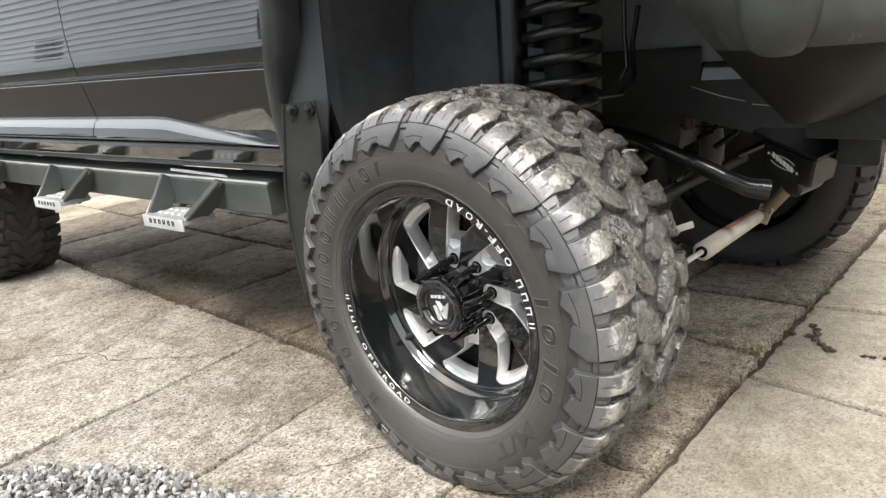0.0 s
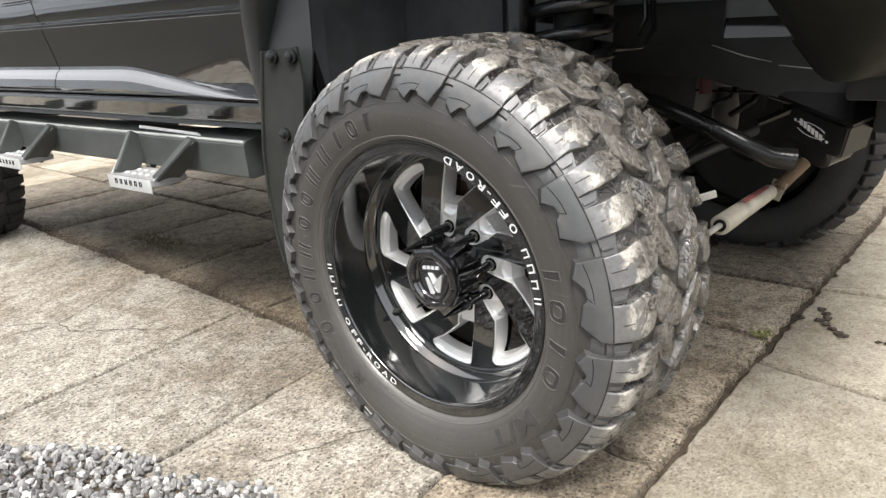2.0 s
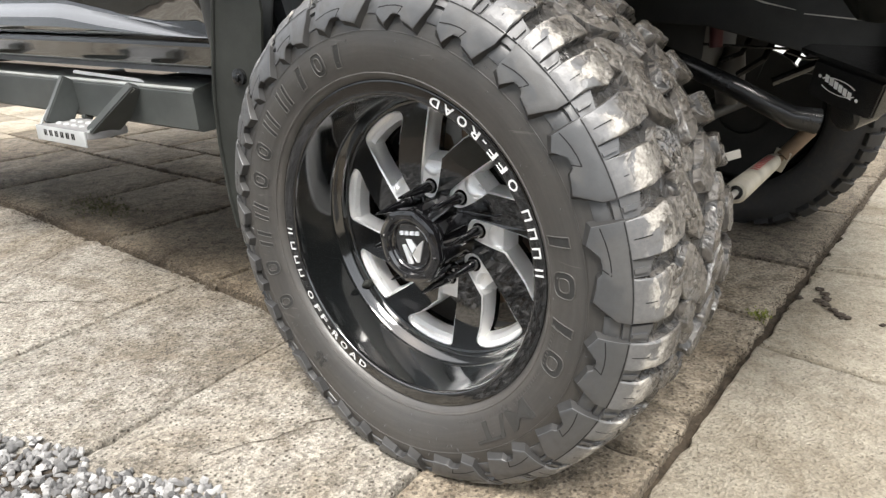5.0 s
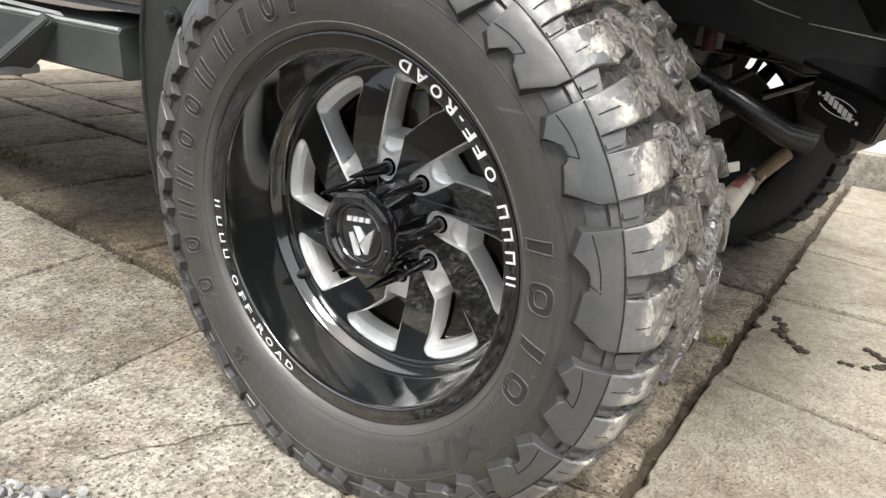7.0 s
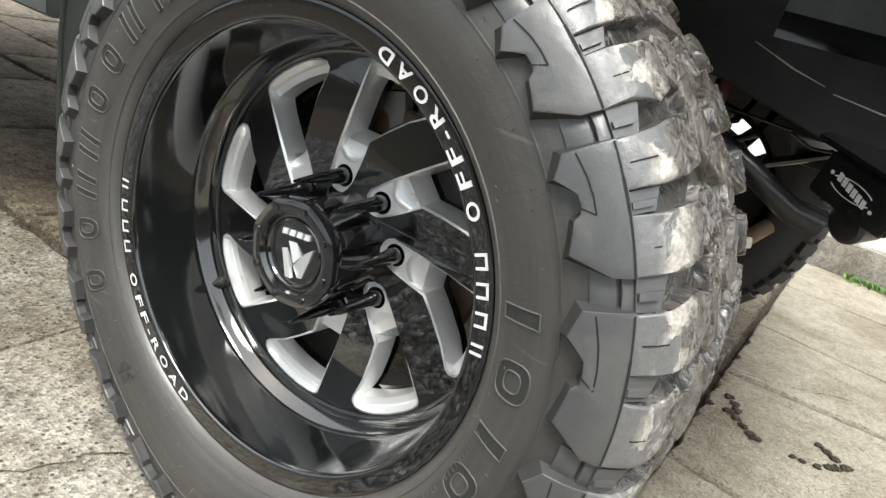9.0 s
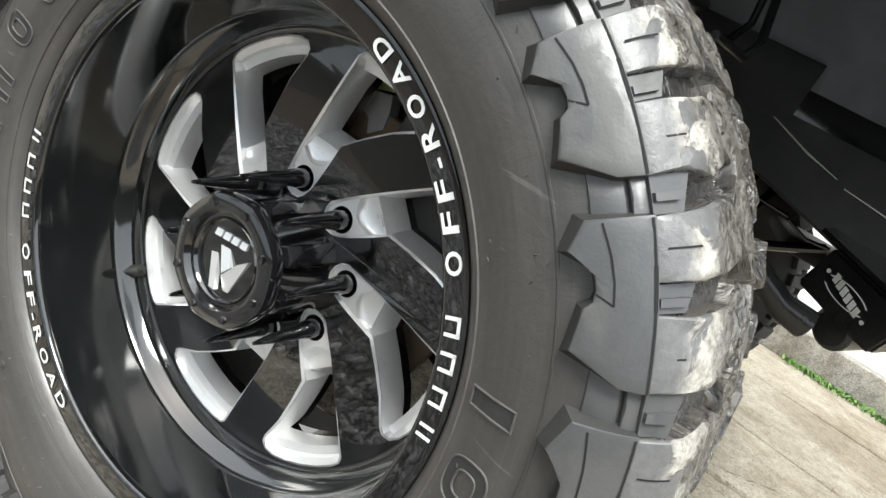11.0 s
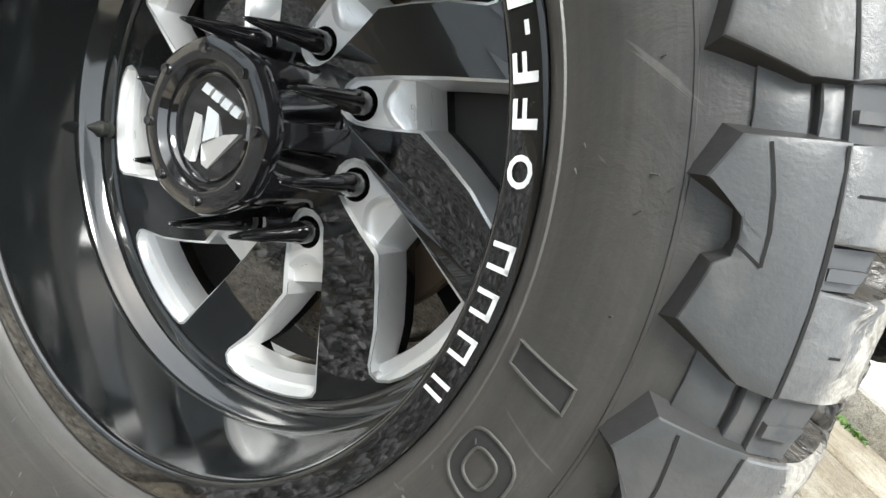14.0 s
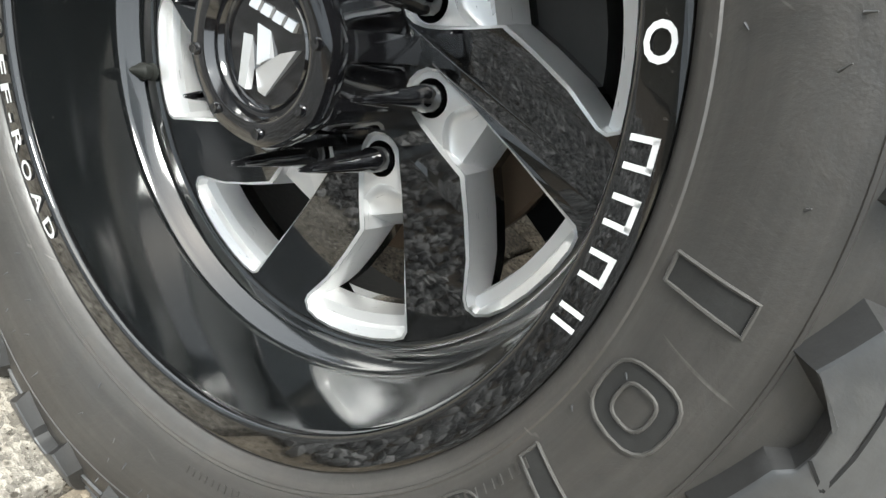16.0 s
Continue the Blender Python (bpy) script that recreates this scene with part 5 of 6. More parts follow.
# ---- the truck's body ----
def body_side():
    """Doors and sill, swept along the truck from one outline (depth, height)."""
    up = [(0.25, 1.62), (0.205, 1.36), (0.178, 1.22), (0.163, 1.08), (0.160, 1.0), (0.163, 0.945), (0.168, 0.929)]
    crease = [(0.176, 0.925), (0.178, 0.921), (0.165, 0.909)]
    low = [(0.167, 0.90), (0.172, 0.875), (0.179, 0.83), (0.1846, 0.793), (0.186, 0.785), (0.184, 0.777)]
    ledge = [(0.172, 0.767), (0.157, 0.737), (0.155, 0.724), (0.163, 0.713), (0.190, 0.705)]
    sect = up + crease + low + ledge

    def place(a, s):
        # the lower moulding fades out towards the front wheel
        k = min(1.0, max(0.0, (a + 1.18) / 0.52))
        b, z = s
        if 0.70 < z < 0.80:
            z = 0.703 + (z - 0.703) * (1 - 0.84 * k)
            b += 0.012 * k
        return (a, b, z)
    doors = [("rear_quarter", -3.45, -2.50), ("rear_door", -2.494, -1.606), ("front_door", -1.600, -0.535), ("front_fender", -0.530, -0.42)]
    for name, a0, a1 in doors:
        n = max(3, int((a1 - a0) / 0.06))

        def lean(a, s, a0=a0, a1=a1):
            x, b, z = place(a, s)
            t = 0.10 * (z - 0.75) * -1
            return (x + t * 1.6, b, z)
        bm = bmesh.new()
        xs = [a0 + (a1 - a0) * k / n for k in range(n + 1)]
        sweep(bm, xs, sect, lean)
        # folded edges of the panel
        for x in (a0, a1):
            e0 = [bm.verts.new(lean(x, s)) for s in sect]
            e1 = [bm.verts.new(Vector(lean(x, s)) + Vector((0, 0.03, 0))) for s in sect]
            for k in range(len(sect) - 1):
                bm.faces.new((e0[k], e0[k + 1], e1[k + 1], e1[k]))
        bmesh.ops.remove_doubles(bm, verts=bm.verts, dist=0.0003)
        part(name, bm, "body_paint", truck, "gloss black painted panel with a pressed crease")
    bm = bmesh.new()
    sweep(bm, [-3.4 + 0.1 * k for k in range(29)], [(0.20, 0.706), (0.192, 0.698), (0.190, 0.685), (0.200, 0.668), (0.208, 0.655), (0.215, 0.640), (0.25, 0.622), (0.40, 0.615)], lambda a, s: (a, s[0], s[1]))
    part("sill", bm, "frame_gloss", truck, "gloss black sill below the doors")
    bm = bmesh.new()
    box(bm, (-3.4, 0.23, 0.62), (-0.45, 0.27, 1.6))
    part("inner_panel", bm, "liner_plastic", truck)
    bm = bmesh.new()
    box(bm, (-3.4, 0.28, 0.66), (-0.62, 1.95, 0.70))
    part("floor_pan", bm, "chassis_black", truck)
    # far side and roof line, to close the cab
    bm = bmesh.new()
    box(bm, (-3.3, 0.32, 1.5), (-0.9, 1.6, 1.9), 0.05)
    part("cab", bm, "dark_glass", truck)
    bm = bmesh.new()
    box(bm, (-3.4, 1.90, 0.62), (-0.45, 1.98, 1.55), 0.02)
    part("far_doors", bm, "body_paint", truck)
    bm = bmesh.new()
    box(bm, (-0.62, 1.35, 0.86), (0.86, 1.98, 1.30), 0.02)
    part("far_wing", bm, "liner_plastic", truck)
    bm = bmesh.new()
    box(bm, (-0.62, 0.735, 0.895), (0.86, 1.35, 1.27), 0.01)
    part("engine", bm, "chassis_black", truck)
    bm = bmesh.new()
    box(bm, (-0.9, 0.32, 1.28), (0.85, 1.6, 1.4), 0.05)
    part("bonnet", bm, "body_paint", truck)


body_side()


def flare():
    """Broad plastic wheel-arch flare."""
    path = []
    for z, a, q in ((0.60, -0.522, 0.090), (0.66, -0.528, 0.085), (0.74, -0.529, 0.075), (0.82, -0.515, 0.055), (0.90, -0.479, 0.025), (0.98, -0.440, 0.003), (1.06, -0.430, 0.0)):
        path.append((a, z, -1.0, 0.0, q))
    for q in range(165, 14, -10):
        a = radians(q)
        path.append((0.02 + 0.46 * math.cos(a), 0.98 + 0.26 * math.sin(a) + 0.02, math.cos(a), math.sin(a), 0.0))
    sect = [(0.045, 0.17), (0.045, 0.10), (0.040, 0.07), (0.028, 0.052), (0.010, 0.048), (-0.004, 0.054), (-0.012, 0.066), (-0.012, 0.09), (-0.01, 0.14)]
    bm = bmesh.new()
    sweep(bm, path, sect, lambda p, s: (p[0] + p[2] * s[0], s[1] + p[4], p[1] + p[3] * s[0]))
    part("wheel_arch_flare", bm, "flare_plastic", truck, "broad satin black plastic arch flare")
    # flap that hangs behind the wheel, bolted on
    bm = bmesh.new()
    poly = [(-0.478, 0.823), (-0.374, 0.831), (-0.366, 0.76), (-0.385, 0.62), (-0.42, 0.46), (-0.470, 0.335), (-0.497, 0.318), (-0.511, 0.385), (-0.521, 0.505), (-0.518, 0.60), (-0.509, 0.66)]
    prism(bm, poly, lambda u, v, w: (u, w + 0.05 * max(0, u + 0.5), v), 0.098, 0.104)
    part("arch_extension", prism(bmesh.new(), [(-0.505, 0.80), (-0.495, 1.10), (-0.375, 1.10), (-0.385, 0.82), (-0.43, 0.56), (-0.47, 0.52)], lambda u, v, w: (u, w + 0.25 * (u + 0.5), v), 0.132, 0.137), "flare_plastic", truck, "dark inner panel of the wheel arch")
    flap = part("splash_flap", bm, "flap_rubber", truck, "black plastic splash flap behind the wheel")
    bm = bmesh.new()
    tube(bm, [(-0.479, 0.098, 0.823), (-0.509, 0.097, 0.66), (-0.518, 0.097, 0.60), (-0.521, 0.097, 0.505), (-0.511, 0.097, 0.385), (-0.497, 0.097, 0.32)], 0.0042, 8)
    part("flap_edge", bm, "flap_rubber", flap)
    for a, b, z in ((-0.445, 0.096, 0.811), (-0.437, 0.096, 0.641), (-0.388, 0.099, 0.811)):
        bm = bmesh.new()
        tube(bm, [(a, b + 0.006, z), (a, b - 0.003, z), (a, b - 0.004, z), (a, b - 0.010, z), (a, b - 0.012, z)], [0.016, 0.016, 0.009, 0.009, 0.005], 16)
        part("bolt", bm, "bracket_black", flap)
    # liner of the wheel well
    bm = bmesh.new()
    sweep(bm, [q for q in range(0, 181, 6)], [0.07, 0.3, 0.66], lambda q, b: (0.02 + 0.52 * math.cos(radians(q)), b, 0.98 + 0.27 * math.sin(radians(q))))
    sweep(bm, [0.45, 0.7, 0.98], [0.10, 0.3, 0.70], lambda z, b: (-0.50 - 0.05 * (0.98 - z), b + 0.02, z))
    part("wheel_well_liner", bm, "liner_plastic", truck, "matt black plastic wheel-well liner")
    bm = bmesh.new()
    box(bm, (-0.56, 0.655, 0.70), (0.10, 0.685, 1.28))
    box(bm, (0.09, 0.70, 0.80), (0.62, 0.73, 1.28))
    part("inner_wing", bm, "liner_plastic", truck)


flare()


def running_board():
    """Dropped step bar under the doors: a long box tube with hanging steps."""
    bm = bmesh.new()
    sect = [(0.226, 0.584), (0.300, 0.600), (0.305, 0.592), (0.305, 0.492), (0.295, 0.483), (0.234, 0.480), (0.221, 0.487), (0.217, 0.574), (0.226, 0.584)]
    sweep(bm, [-3.1, -2.4, -1.6, -0.9, -0.80, -0.750], sect, lambda a, s: (a, s[0], s[1]))
    bm.faces.new([bm.verts.new((-0.750, *s)) for s in sect[:-1]])
    bmesh.ops.remove_doubles(bm, verts=bm.verts, dist=0.0003)
    bar = part("step_bar", bm, "step_coating", truck, "textured black dropped step bar")
    # pale tubes paint the sky's highlight along the edges of bar and arms
    part("worn_edge", tube(bmesh.new(), [(-3.1, 0.2225, 0.5825), (-1.9, 0.2225, 0.5825), (-0.752, 0.2225, 0.5825)], 0.0050, 8), "glint_coating", bar, "pale top edge, the sky's highlight in its colour")
    for a in (-1.18, -2.02, -2.86):
        for x0, x1 in ((a - 0.107, a - 0.100), (a + 0.228, a + 0.128)):
            part("worn_edge", tube(bmesh.new(), [(x0, 0.199, 0.577), (x1, 0.114, 0.470)], 0.0034, 6), "glint_coating", bar, "pale edge, a highlight in its colour")

        def arm(p0, p1, w):
            bm = bmesh.new()
            P0, P1 = Vector(p0), Vector(p1)
            d = (P1 - P0).normalized()
            u = Vector((0, 1, 0))
            v = d.cross(u).normalized()
            u = v.cross(d).normalized()
            q = []
            for P in (P0, P1):
                q.append([bm.verts.new(P + x * w * u + y * 0.011 * v) for x, y in ((-1, -1), (1, -1), (1, 1), (-1, 1))])
            for k in range(4):
                bm.faces.new((q[0][k], q[0][(k + 1) % 4], q[1][(k + 1) % 4], q[1][k]))
            bm.faces.new(q[0][::-1])
            bm.faces.new(q[1])
            bmesh.ops.bevel(bm, geom=bm.edges[:], offset=0.003, segments=2, affect="EDGES")
            return bm
        part("step_arm", arm((a - 0.095, 0.225, 0.575), (a - 0.088, 0.150, 0.462), 0.035), "step_coating", bar)
        part("step_arm", arm((a + 0.215, 0.225, 0.575), (a + 0.118, 0.150, 0.462), 0.040), "step_coating", bar)
        part("step_arm", arm((a - 0.06, 0.29, 0.565), (a - 0.07, 0.225, 0.470), 0.012), "step_coating", bar)
        bm = bmesh.new()
        prism(bm, [(a - 0.108, 0.108), (a + 0.130, 0.108), (a + 0.144, 0.150), (a + 0.128, 0.225), (a - 0.09, 0.225), (a - 0.115, 0.150)], lambda u, v, w: (u, v, w), 0.452, 0.474)
        bmesh.ops.bevel(bm, geom=bm.edges[:], offset=0.003, segments=2, affect="EDGES")
        st = part("step", bm, "tread_plate", bar, "grey textured step pad")
        for k in range(4):
            for j in range(2):
                c = Vector((a - 0.06 + 0.037 * k, 0.145 + 0.04 * j, 0.474))
                part("grip_stud", tube(bmesh.new(), [c, c + Vector((0, 0, 0.004))], [0.009, 0.007], 10), "pad_front", st)
        part("pad_edge", box(bmesh.new(), (a - 0.106, 0.1040, 0.434), (a + 0.128, 0.1076, 0.4735), 0.001), "pad_front", st, "pale front edge of the step")
        # maker's name as plain dark bars on the front edge
        bm = bmesh.new()
        for k in range(6):
            x = a - 0.066 + 0.0265 * k
            box(bm, (x, 0.1032, 0.449), (x + 0.006, 0.1045, 0.465))
            box(bm, (x + 0.009, 0.1032, 0.449), (x + 0.014, 0.1045, 0.465))
        part("name_bars", bm, "bracket_black", st)
    for a in (-0.95, -2.4):
        bm = bmesh.new()
        box(bm, (a - 0.03, 0.29, 0.56), (a + 0.03, 0.60, 0.60), 0.004)
        part("bar_bracket", bm, "chassis_black", bar)


running_board()


def sill_strip():
    # added strip in place of the bright background showing between sill and bar
    bm = bmesh.new()
    prism(bm, [(-1.285, 0.628), (-0.985, 0.613), (-0.97, 0.605), (-1.29, 0.619)], lambda u, v, w: (u, w, v + 0.0187 * u), 0.238, 0.243)
    part("sill_strip", bm, "white_print", truck, "thin white strip standing in for the bright gap above the step bar", smooth=False)


sill_strip()


def far_wheel(name, m, label):
    bm = tyre_carcass(bmesh.new(), 5.0)
    t = part(name, bm, "far_rubber", truck, label, mw=m)
    rng = random.Random(9)
    for nm, poly, h in tread_plan():
        if nm.endswith("block"):
            part("tread_block", block(poly, h, rng, 0.002, 0.0006), "far_rubber", t)
    rim_ob = part("rim", revolve([(0.2745, 0.016), (0.2755, 0.0), (0.2545, 0.0), (0.25, 0.006), (0.252, 0.09), (0.250, 0.11), (0.250, 0.26), (0.272, 0.285)], 48), "wheel_black", t)
    part("hub", revolve([(0.0, 0.085), (0.06, 0.085), (0.10, 0.098), (0.10, 0.12), (0.06, 0.16), (0.0, 0.16)], 32), "chassis_black", rim_ob)
    for k in range(8):
        bm = bmesh.new()
        prism(bm, [(0.085, -0.034), (0.252, -0.020), (0.252, 0.020), (0.085, 0.034)], lambda u, v, w, a=radians(167.5 + 45 * k): (u * math.cos(a) - v * math.sin(a), w, u * math.sin(a) + v * math.cos(a)), 0.095, 0.115)
        part("spoke", bm, "wheel_black", rim_ob)
    part("brake_disc", revolve([(0.0, 0.19), (0.200, 0.19), (0.200, 0.21), (0.0, 0.21)], 40), "chassis_black", rim_ob)
    # plate added behind the disc to block the white wall, open where it shows through
    bm = bmesh.new()
    rows = [[bm.verts.new(polar(r, 141 + 326 * k / 36, y)) for k in range(37)] for r, y in ((0.10, 0.222), (0.263, 0.222), (0.263, 0.230), (0.10, 0.230))]
    for p, q in zip(rows, rows[1:] + rows[:1]):
        for k in range(36):
            bm.faces.new((p[k], p[k + 1], q[k + 1], q[k]))
    for k in (0, 36):
        bm.faces.new([r[k] for r in rows])
    part("backing_plate", bm, "chassis_black", rim_ob)
    return t


far_wheel("far_front_tyre", TRUCK.inverted() @ pose(0.08, 2.03, HUB, 0, 0, 180), "dark mud-terrain tyre on the far front wheel")
far_wheel("rear_tyre", TRUCK.inverted() @ (TRUCK @ pose(-3.25, 0.14, 0, 0, 0, -2)) @ pose(0, 0, 0), "dark mud-terrain rear tyre").location.z = HUB - 0.0187 * 3.25 + 0.0


def bumper():
    """Dusty bumper skin, the darker valance that turns in below it, and the rounded end cap."""
    path = [(0.43, 0.17), (0.48, 0.11), (0.56, 0.075), (0.66, 0.07), (0.76, 0.11), (0.84, 0.22), (0.88, 0.42), (0.90, 0.9), (0.90, 1.6)]

    def place(p, s):
        a, b = p
        n = Vector((0.25 - a, 0.75 - b)).normalized()
        k = max(0.0, min(1.0, (0.80 - a) / 0.36))
        return (a + n.x * s[0] * 0.7 + k * 0.80 * max(0, 1.0 - s[1]), b + n.y * s[0], s[1])

    def skin(name, sect, mat, label):
        bm = bmesh.new()
        sweep(bm, spline(path, 4), sect, place)
        return part(name, bm, mat, truck, label)
    skin("bumper_skin", [(0.01, 1.30), (0.0, 1.16), (-0.01, 1.05), (-0.012, 0.98), (-0.008, 0.93), (0.0, 0.895), (0.008, 0.887)], "bumper_dusty", "dusty scuffed dark grey plastic bumper")
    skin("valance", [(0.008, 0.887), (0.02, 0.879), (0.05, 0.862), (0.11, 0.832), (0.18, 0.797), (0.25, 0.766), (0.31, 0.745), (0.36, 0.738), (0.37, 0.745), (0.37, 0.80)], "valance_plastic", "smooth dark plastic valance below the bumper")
    bm = bmesh.new()
    bmesh.ops.create_uvsphere(bm, u_segments=28, v_segments=18, radius=1)
    for v in bm.verts:
        c = v.co
        c.x, c.y, c.z = [math.copysign(abs(q) ** 0.72, q) for q in c]
    bmesh.ops.transform(bm, matrix=Matrix.Translation((0.632, 0.090, 0.985)) @ Matrix.Diagonal((0.060, 0.055, 0.110, 1)), verts=bm.verts)
    part("bumper_end_cap", bm, "bumper_dusty", truck, "rounded grey bumper end cap")


bumper()


def chassis():
    def beam(name, lo, hi, mat="chassis_black", bev=0.008, label=""):
        bm = bmesh.new()
        box(bm, lo, hi, bev)
        return part(name, bm, mat, truck, label)

    def rod(name, pts, r, mat="chassis_black", label="", seg=16):
        bm = bmesh.new()
        tube(bm, pts, r, seg)
        return part(name, bm, mat, truck, label)
    beam("frame_rail", (-3.3, 0.69, 0.735), (0.10, 0.77, 0.865), label="black steel frame rail")
    # deep front horn: a flat wall whose top rolls inwards
    for name, a0, a1, mat, lab in (("frame_horn", 0.10, 0.80, "chassis_black", "deep black front frame horn with scratches"), ("horn_shoulder", 0.352, 0.80, "horn_gloss", "glossy rolled shoulder of the frame horn"), ("horn_plate", 0.05, 0.352, "chassis_black", "black plate on the frame")):
        sect = {"frame_horn": [(0.77, 0.652), (0.69, 0.652), (0.687, 0.655), (0.687, 0.785), (0.688, 0.80)], "horn_shoulder": [(0.688, 0.80), (0.690, 0.812), (0.695, 0.83), (0.704, 0.852), (0.718, 0.874), (0.74, 0.885), (0.78, 0.888)], "horn_plate": [(0.70, 0.783), (0.686, 0.785), (0.685, 0.80), (0.684, 0.84), (0.684, 0.872), (0.69, 0.880), (0.78, 0.882)]}[name]
        part(name, sweep(bmesh.new(), [a0, 0.3, 0.45, 0.55, a1] if name == "frame_horn" else [a0, a1], sect, lambda a, q: (a, q[0], q[1] + (0.075 * max(0.0, min(1.0, (0.56 - a) / 0.3)) if q[1] < 0.70 else 0))), mat, truck, lab)
    beam("frame_rail", (-3.3, 1.20, 0.735), (0.78, 1.28, 0.865))
    beam("front_crossmember", (0.62, 0.45, 0.70), (0.76, 1.5, 0.80))
    beam("rear_crossmember", (-0.75, 0.77, 0.70), (-0.65, 1.2, 0.80))
    beam("engine_sump", (-0.60, 0.80, 0.60), (0.28, 1.18, 0.90), bev=0.05)
    beam("skid_plate", (0.46, 0.84, 0.615), (0.66, 1.6, 0.645), bev=0.01)
    beam("radiator", (0.66, 0.60, 0.62), (0.74, 1.6, 1.2), bev=0.01)
    beam("gearbox", (-1.5, 0.86, 0.58), (-0.55, 1.10, 0.80), bev=0.05)
    rod("axle_tube", [(0, 0.20, 0.41), (0, 0.75, 0.405), (0, 1.3, 0.40), (0, 1.75, 0.40)], 0.045, label="black front axle tube")
    rod("axle_differential", [(-0.12, 1.15, 0.40), (-0.08, 1.15, 0.40), (0, 1.15, 0.40), (0.09, 1.15, 0.40), (0.13, 1.15, 0.40)], [0.06, 0.12, 0.14, 0.12, 0.05], label="cast axle differential housing")
    rod("steering_knuckle", [(0, 0.20, 0.30), (0.01, 0.22, 0.36), (0.01, 0.23, 0.44), (0, 0.24, 0.54)], [0.035, 0.05, 0.055, 0.03])
    rod("tie_rod", [(0.17, 0.24, 0.44), (0.18, 0.9, 0.43), (0.17, 1.6, 0.44)], 0.02)
    rod("rear_axle", [(-3.25, 0.25, 0.35), (-3.25, 1.6, 0.35)], 0.05)
    # coil spring
    pts = []
    for k in range(260):
        q = 2 * math.pi * k / 26
        pts.append((0.105 + 0.080 * math.cos(q), 0.45 + 0.080 * math.sin(q), 0.62 + 0.55 * k / 260))
    rod("coil_spring", pts, 0.0150, "bracket_black", "gloss black coil spring", 10)
    rod("spring_tower", [(0.105, 0.45, 0.66), (0.105, 0.45, 1.12)], 0.042)
    rod("shock_absorber", [(-0.015, 0.44, 0.48), (-0.018, 0.44, 0.70), (-0.02, 0.44, 0.72), (-0.02, 0.44, 1.15)], [0.02, 0.02, 0.037, 0.037], "bracket_black", "black shock absorber")
    rod("brake_hose", [(0.26, 0.52, 0.98), (0.255, 0.50, 0.90), (0.275, 0.46, 0.83), (0.27, 0.40, 0.80), (0.24, 0.34, 0.80)], 0.006, "bracket_black")
    rod("brake_line", [(0.235, 0.50, 1.0), (0.24, 0.49, 0.92), (0.25, 0.48, 0.85), (0.24, 0.46, 0.82)], 0.005, "bracket_black")
    # radius arm and its drop bracket with a plain badge
    rod("radius_arm", [(0.10, 0.70, 0.675), (0.225, 0.63, 0.664), (0.30, 0.60, 0.643), (0.352, 0.60, 0.622), (0.400, 0.60, 0.602), (0.44, 0.605, 0.582), (0.485, 0.615, 0.560), (0.53, 0.63, 0.553)], [0.0195, 0.0195, 0.0195, 0.0195, 0.0195, 0.0195, 0.021, 0.024], "bracket_black", "gloss black suspension arm")
    o = Vector((0.5535, 0.641, 0.6175))
    ux = Vector((0.80, -0.56, -0.215)).normalized()
    uz = Vector((-0.06, -0.28, 0.95))
    uz = (uz - ux * uz.dot(ux)).normalized()
    un = ux.cross(uz)
    if un.y > 0:
        un = -un

    def B(u, v, w):
        return o + ux * u + uz * v + un * w
    bm = bmesh.new()
    prism(bm, [(-0.062, 0.036), (0.088, 0.036), (0.074, -0.042), (0.02, -0.044), (-0.072, -0.044)], B, -0.07, 0.0)
    bmesh.ops.bevel(bm, geom=bm.edges[:], offset=0.005, segments=3, affect="EDGES")
    br = part("drop_bracket", bm, "bracket_black", truck, "satin black suspension drop bracket")
    bm = bmesh.new()
    n = 28
    for k0, k1 in ((2, 12), (16, 26)):
        row = []
        for k in range(k0, k1 + 1):
            q = 2 * math.pi * k / n
            for s in (1.0, 0.90):
                row.append(bm.verts.new(B(0.041 * s * math.cos(q) - 0.002, 0.0155 * s * math.sin(q) - 0.003, 0.0012)))
        for k in range(0, len(row) - 2, 2):
            bm.faces.new((row[k], row[k + 1], row[k + 3], row[k + 2]))
    for k in range(6):
        u = -0.032 + 0.0104 * k
        v = 0.0065 - 0.0032 * k
        bm.faces.new([bm.verts.new(B(u + a, v + c, 0.0012)) for a, c in ((0, -0.007), (0.0085, -0.008), (0.0085, 0.0062), (0, 0.0075))])
    for u, v in ((-0.044, 0.006), (0.040, -0.014)):
        bm.faces.new([bm.verts.new(B(u + 0.0035 * math.cos(q), v + 0.0035 * math.sin(q), 0.0012)) for q in (2 * math.pi * k / 12 for k in range(12))])
    part("badge", bm, "white_print", br, "plain white oval badge with bars", smooth=False)
    bm = bmesh.new()
    prism(bm, [(-0.09, 0.050), (0.10, 0.050), (0.10, 0.043), (-0.09, 0.043)], B, -0.10, 0.006)
    part("bracket_lip", bm, "bracket_black", br)
    rod("arm_bushing", [B(0.012, -0.058, -0.075), B(0.012, -0.058, -0.07), B(0.012, -0.058, -0.012), B(0.012, -0.058, -0.006)], [0.028, 0.033, 0.033, 0.026], "bracket_black", "black rubber arm bushing", 24)
    for p0, p1, p2 in (((0.33, 0.6865, 0.786), (0.40, 0.6865, 0.762), (0.455, 0.6865, 0.749)), ((0.47, 0.6865, 0.742), (0.60, 0.6865, 0.728), (0.72, 0.6865, 0.718))):
        rod("scratch", [p0, p1, p2], [0.0008, 0.0016, 0.0006], "bare_steel", "bright scratch in the black paint", 6)
    # steering damper
    d0 = Vector((0.430, 0.465, 0.441))
    d = (Vector((0.420, 1.06, 0.372)) - d0) / 0.86
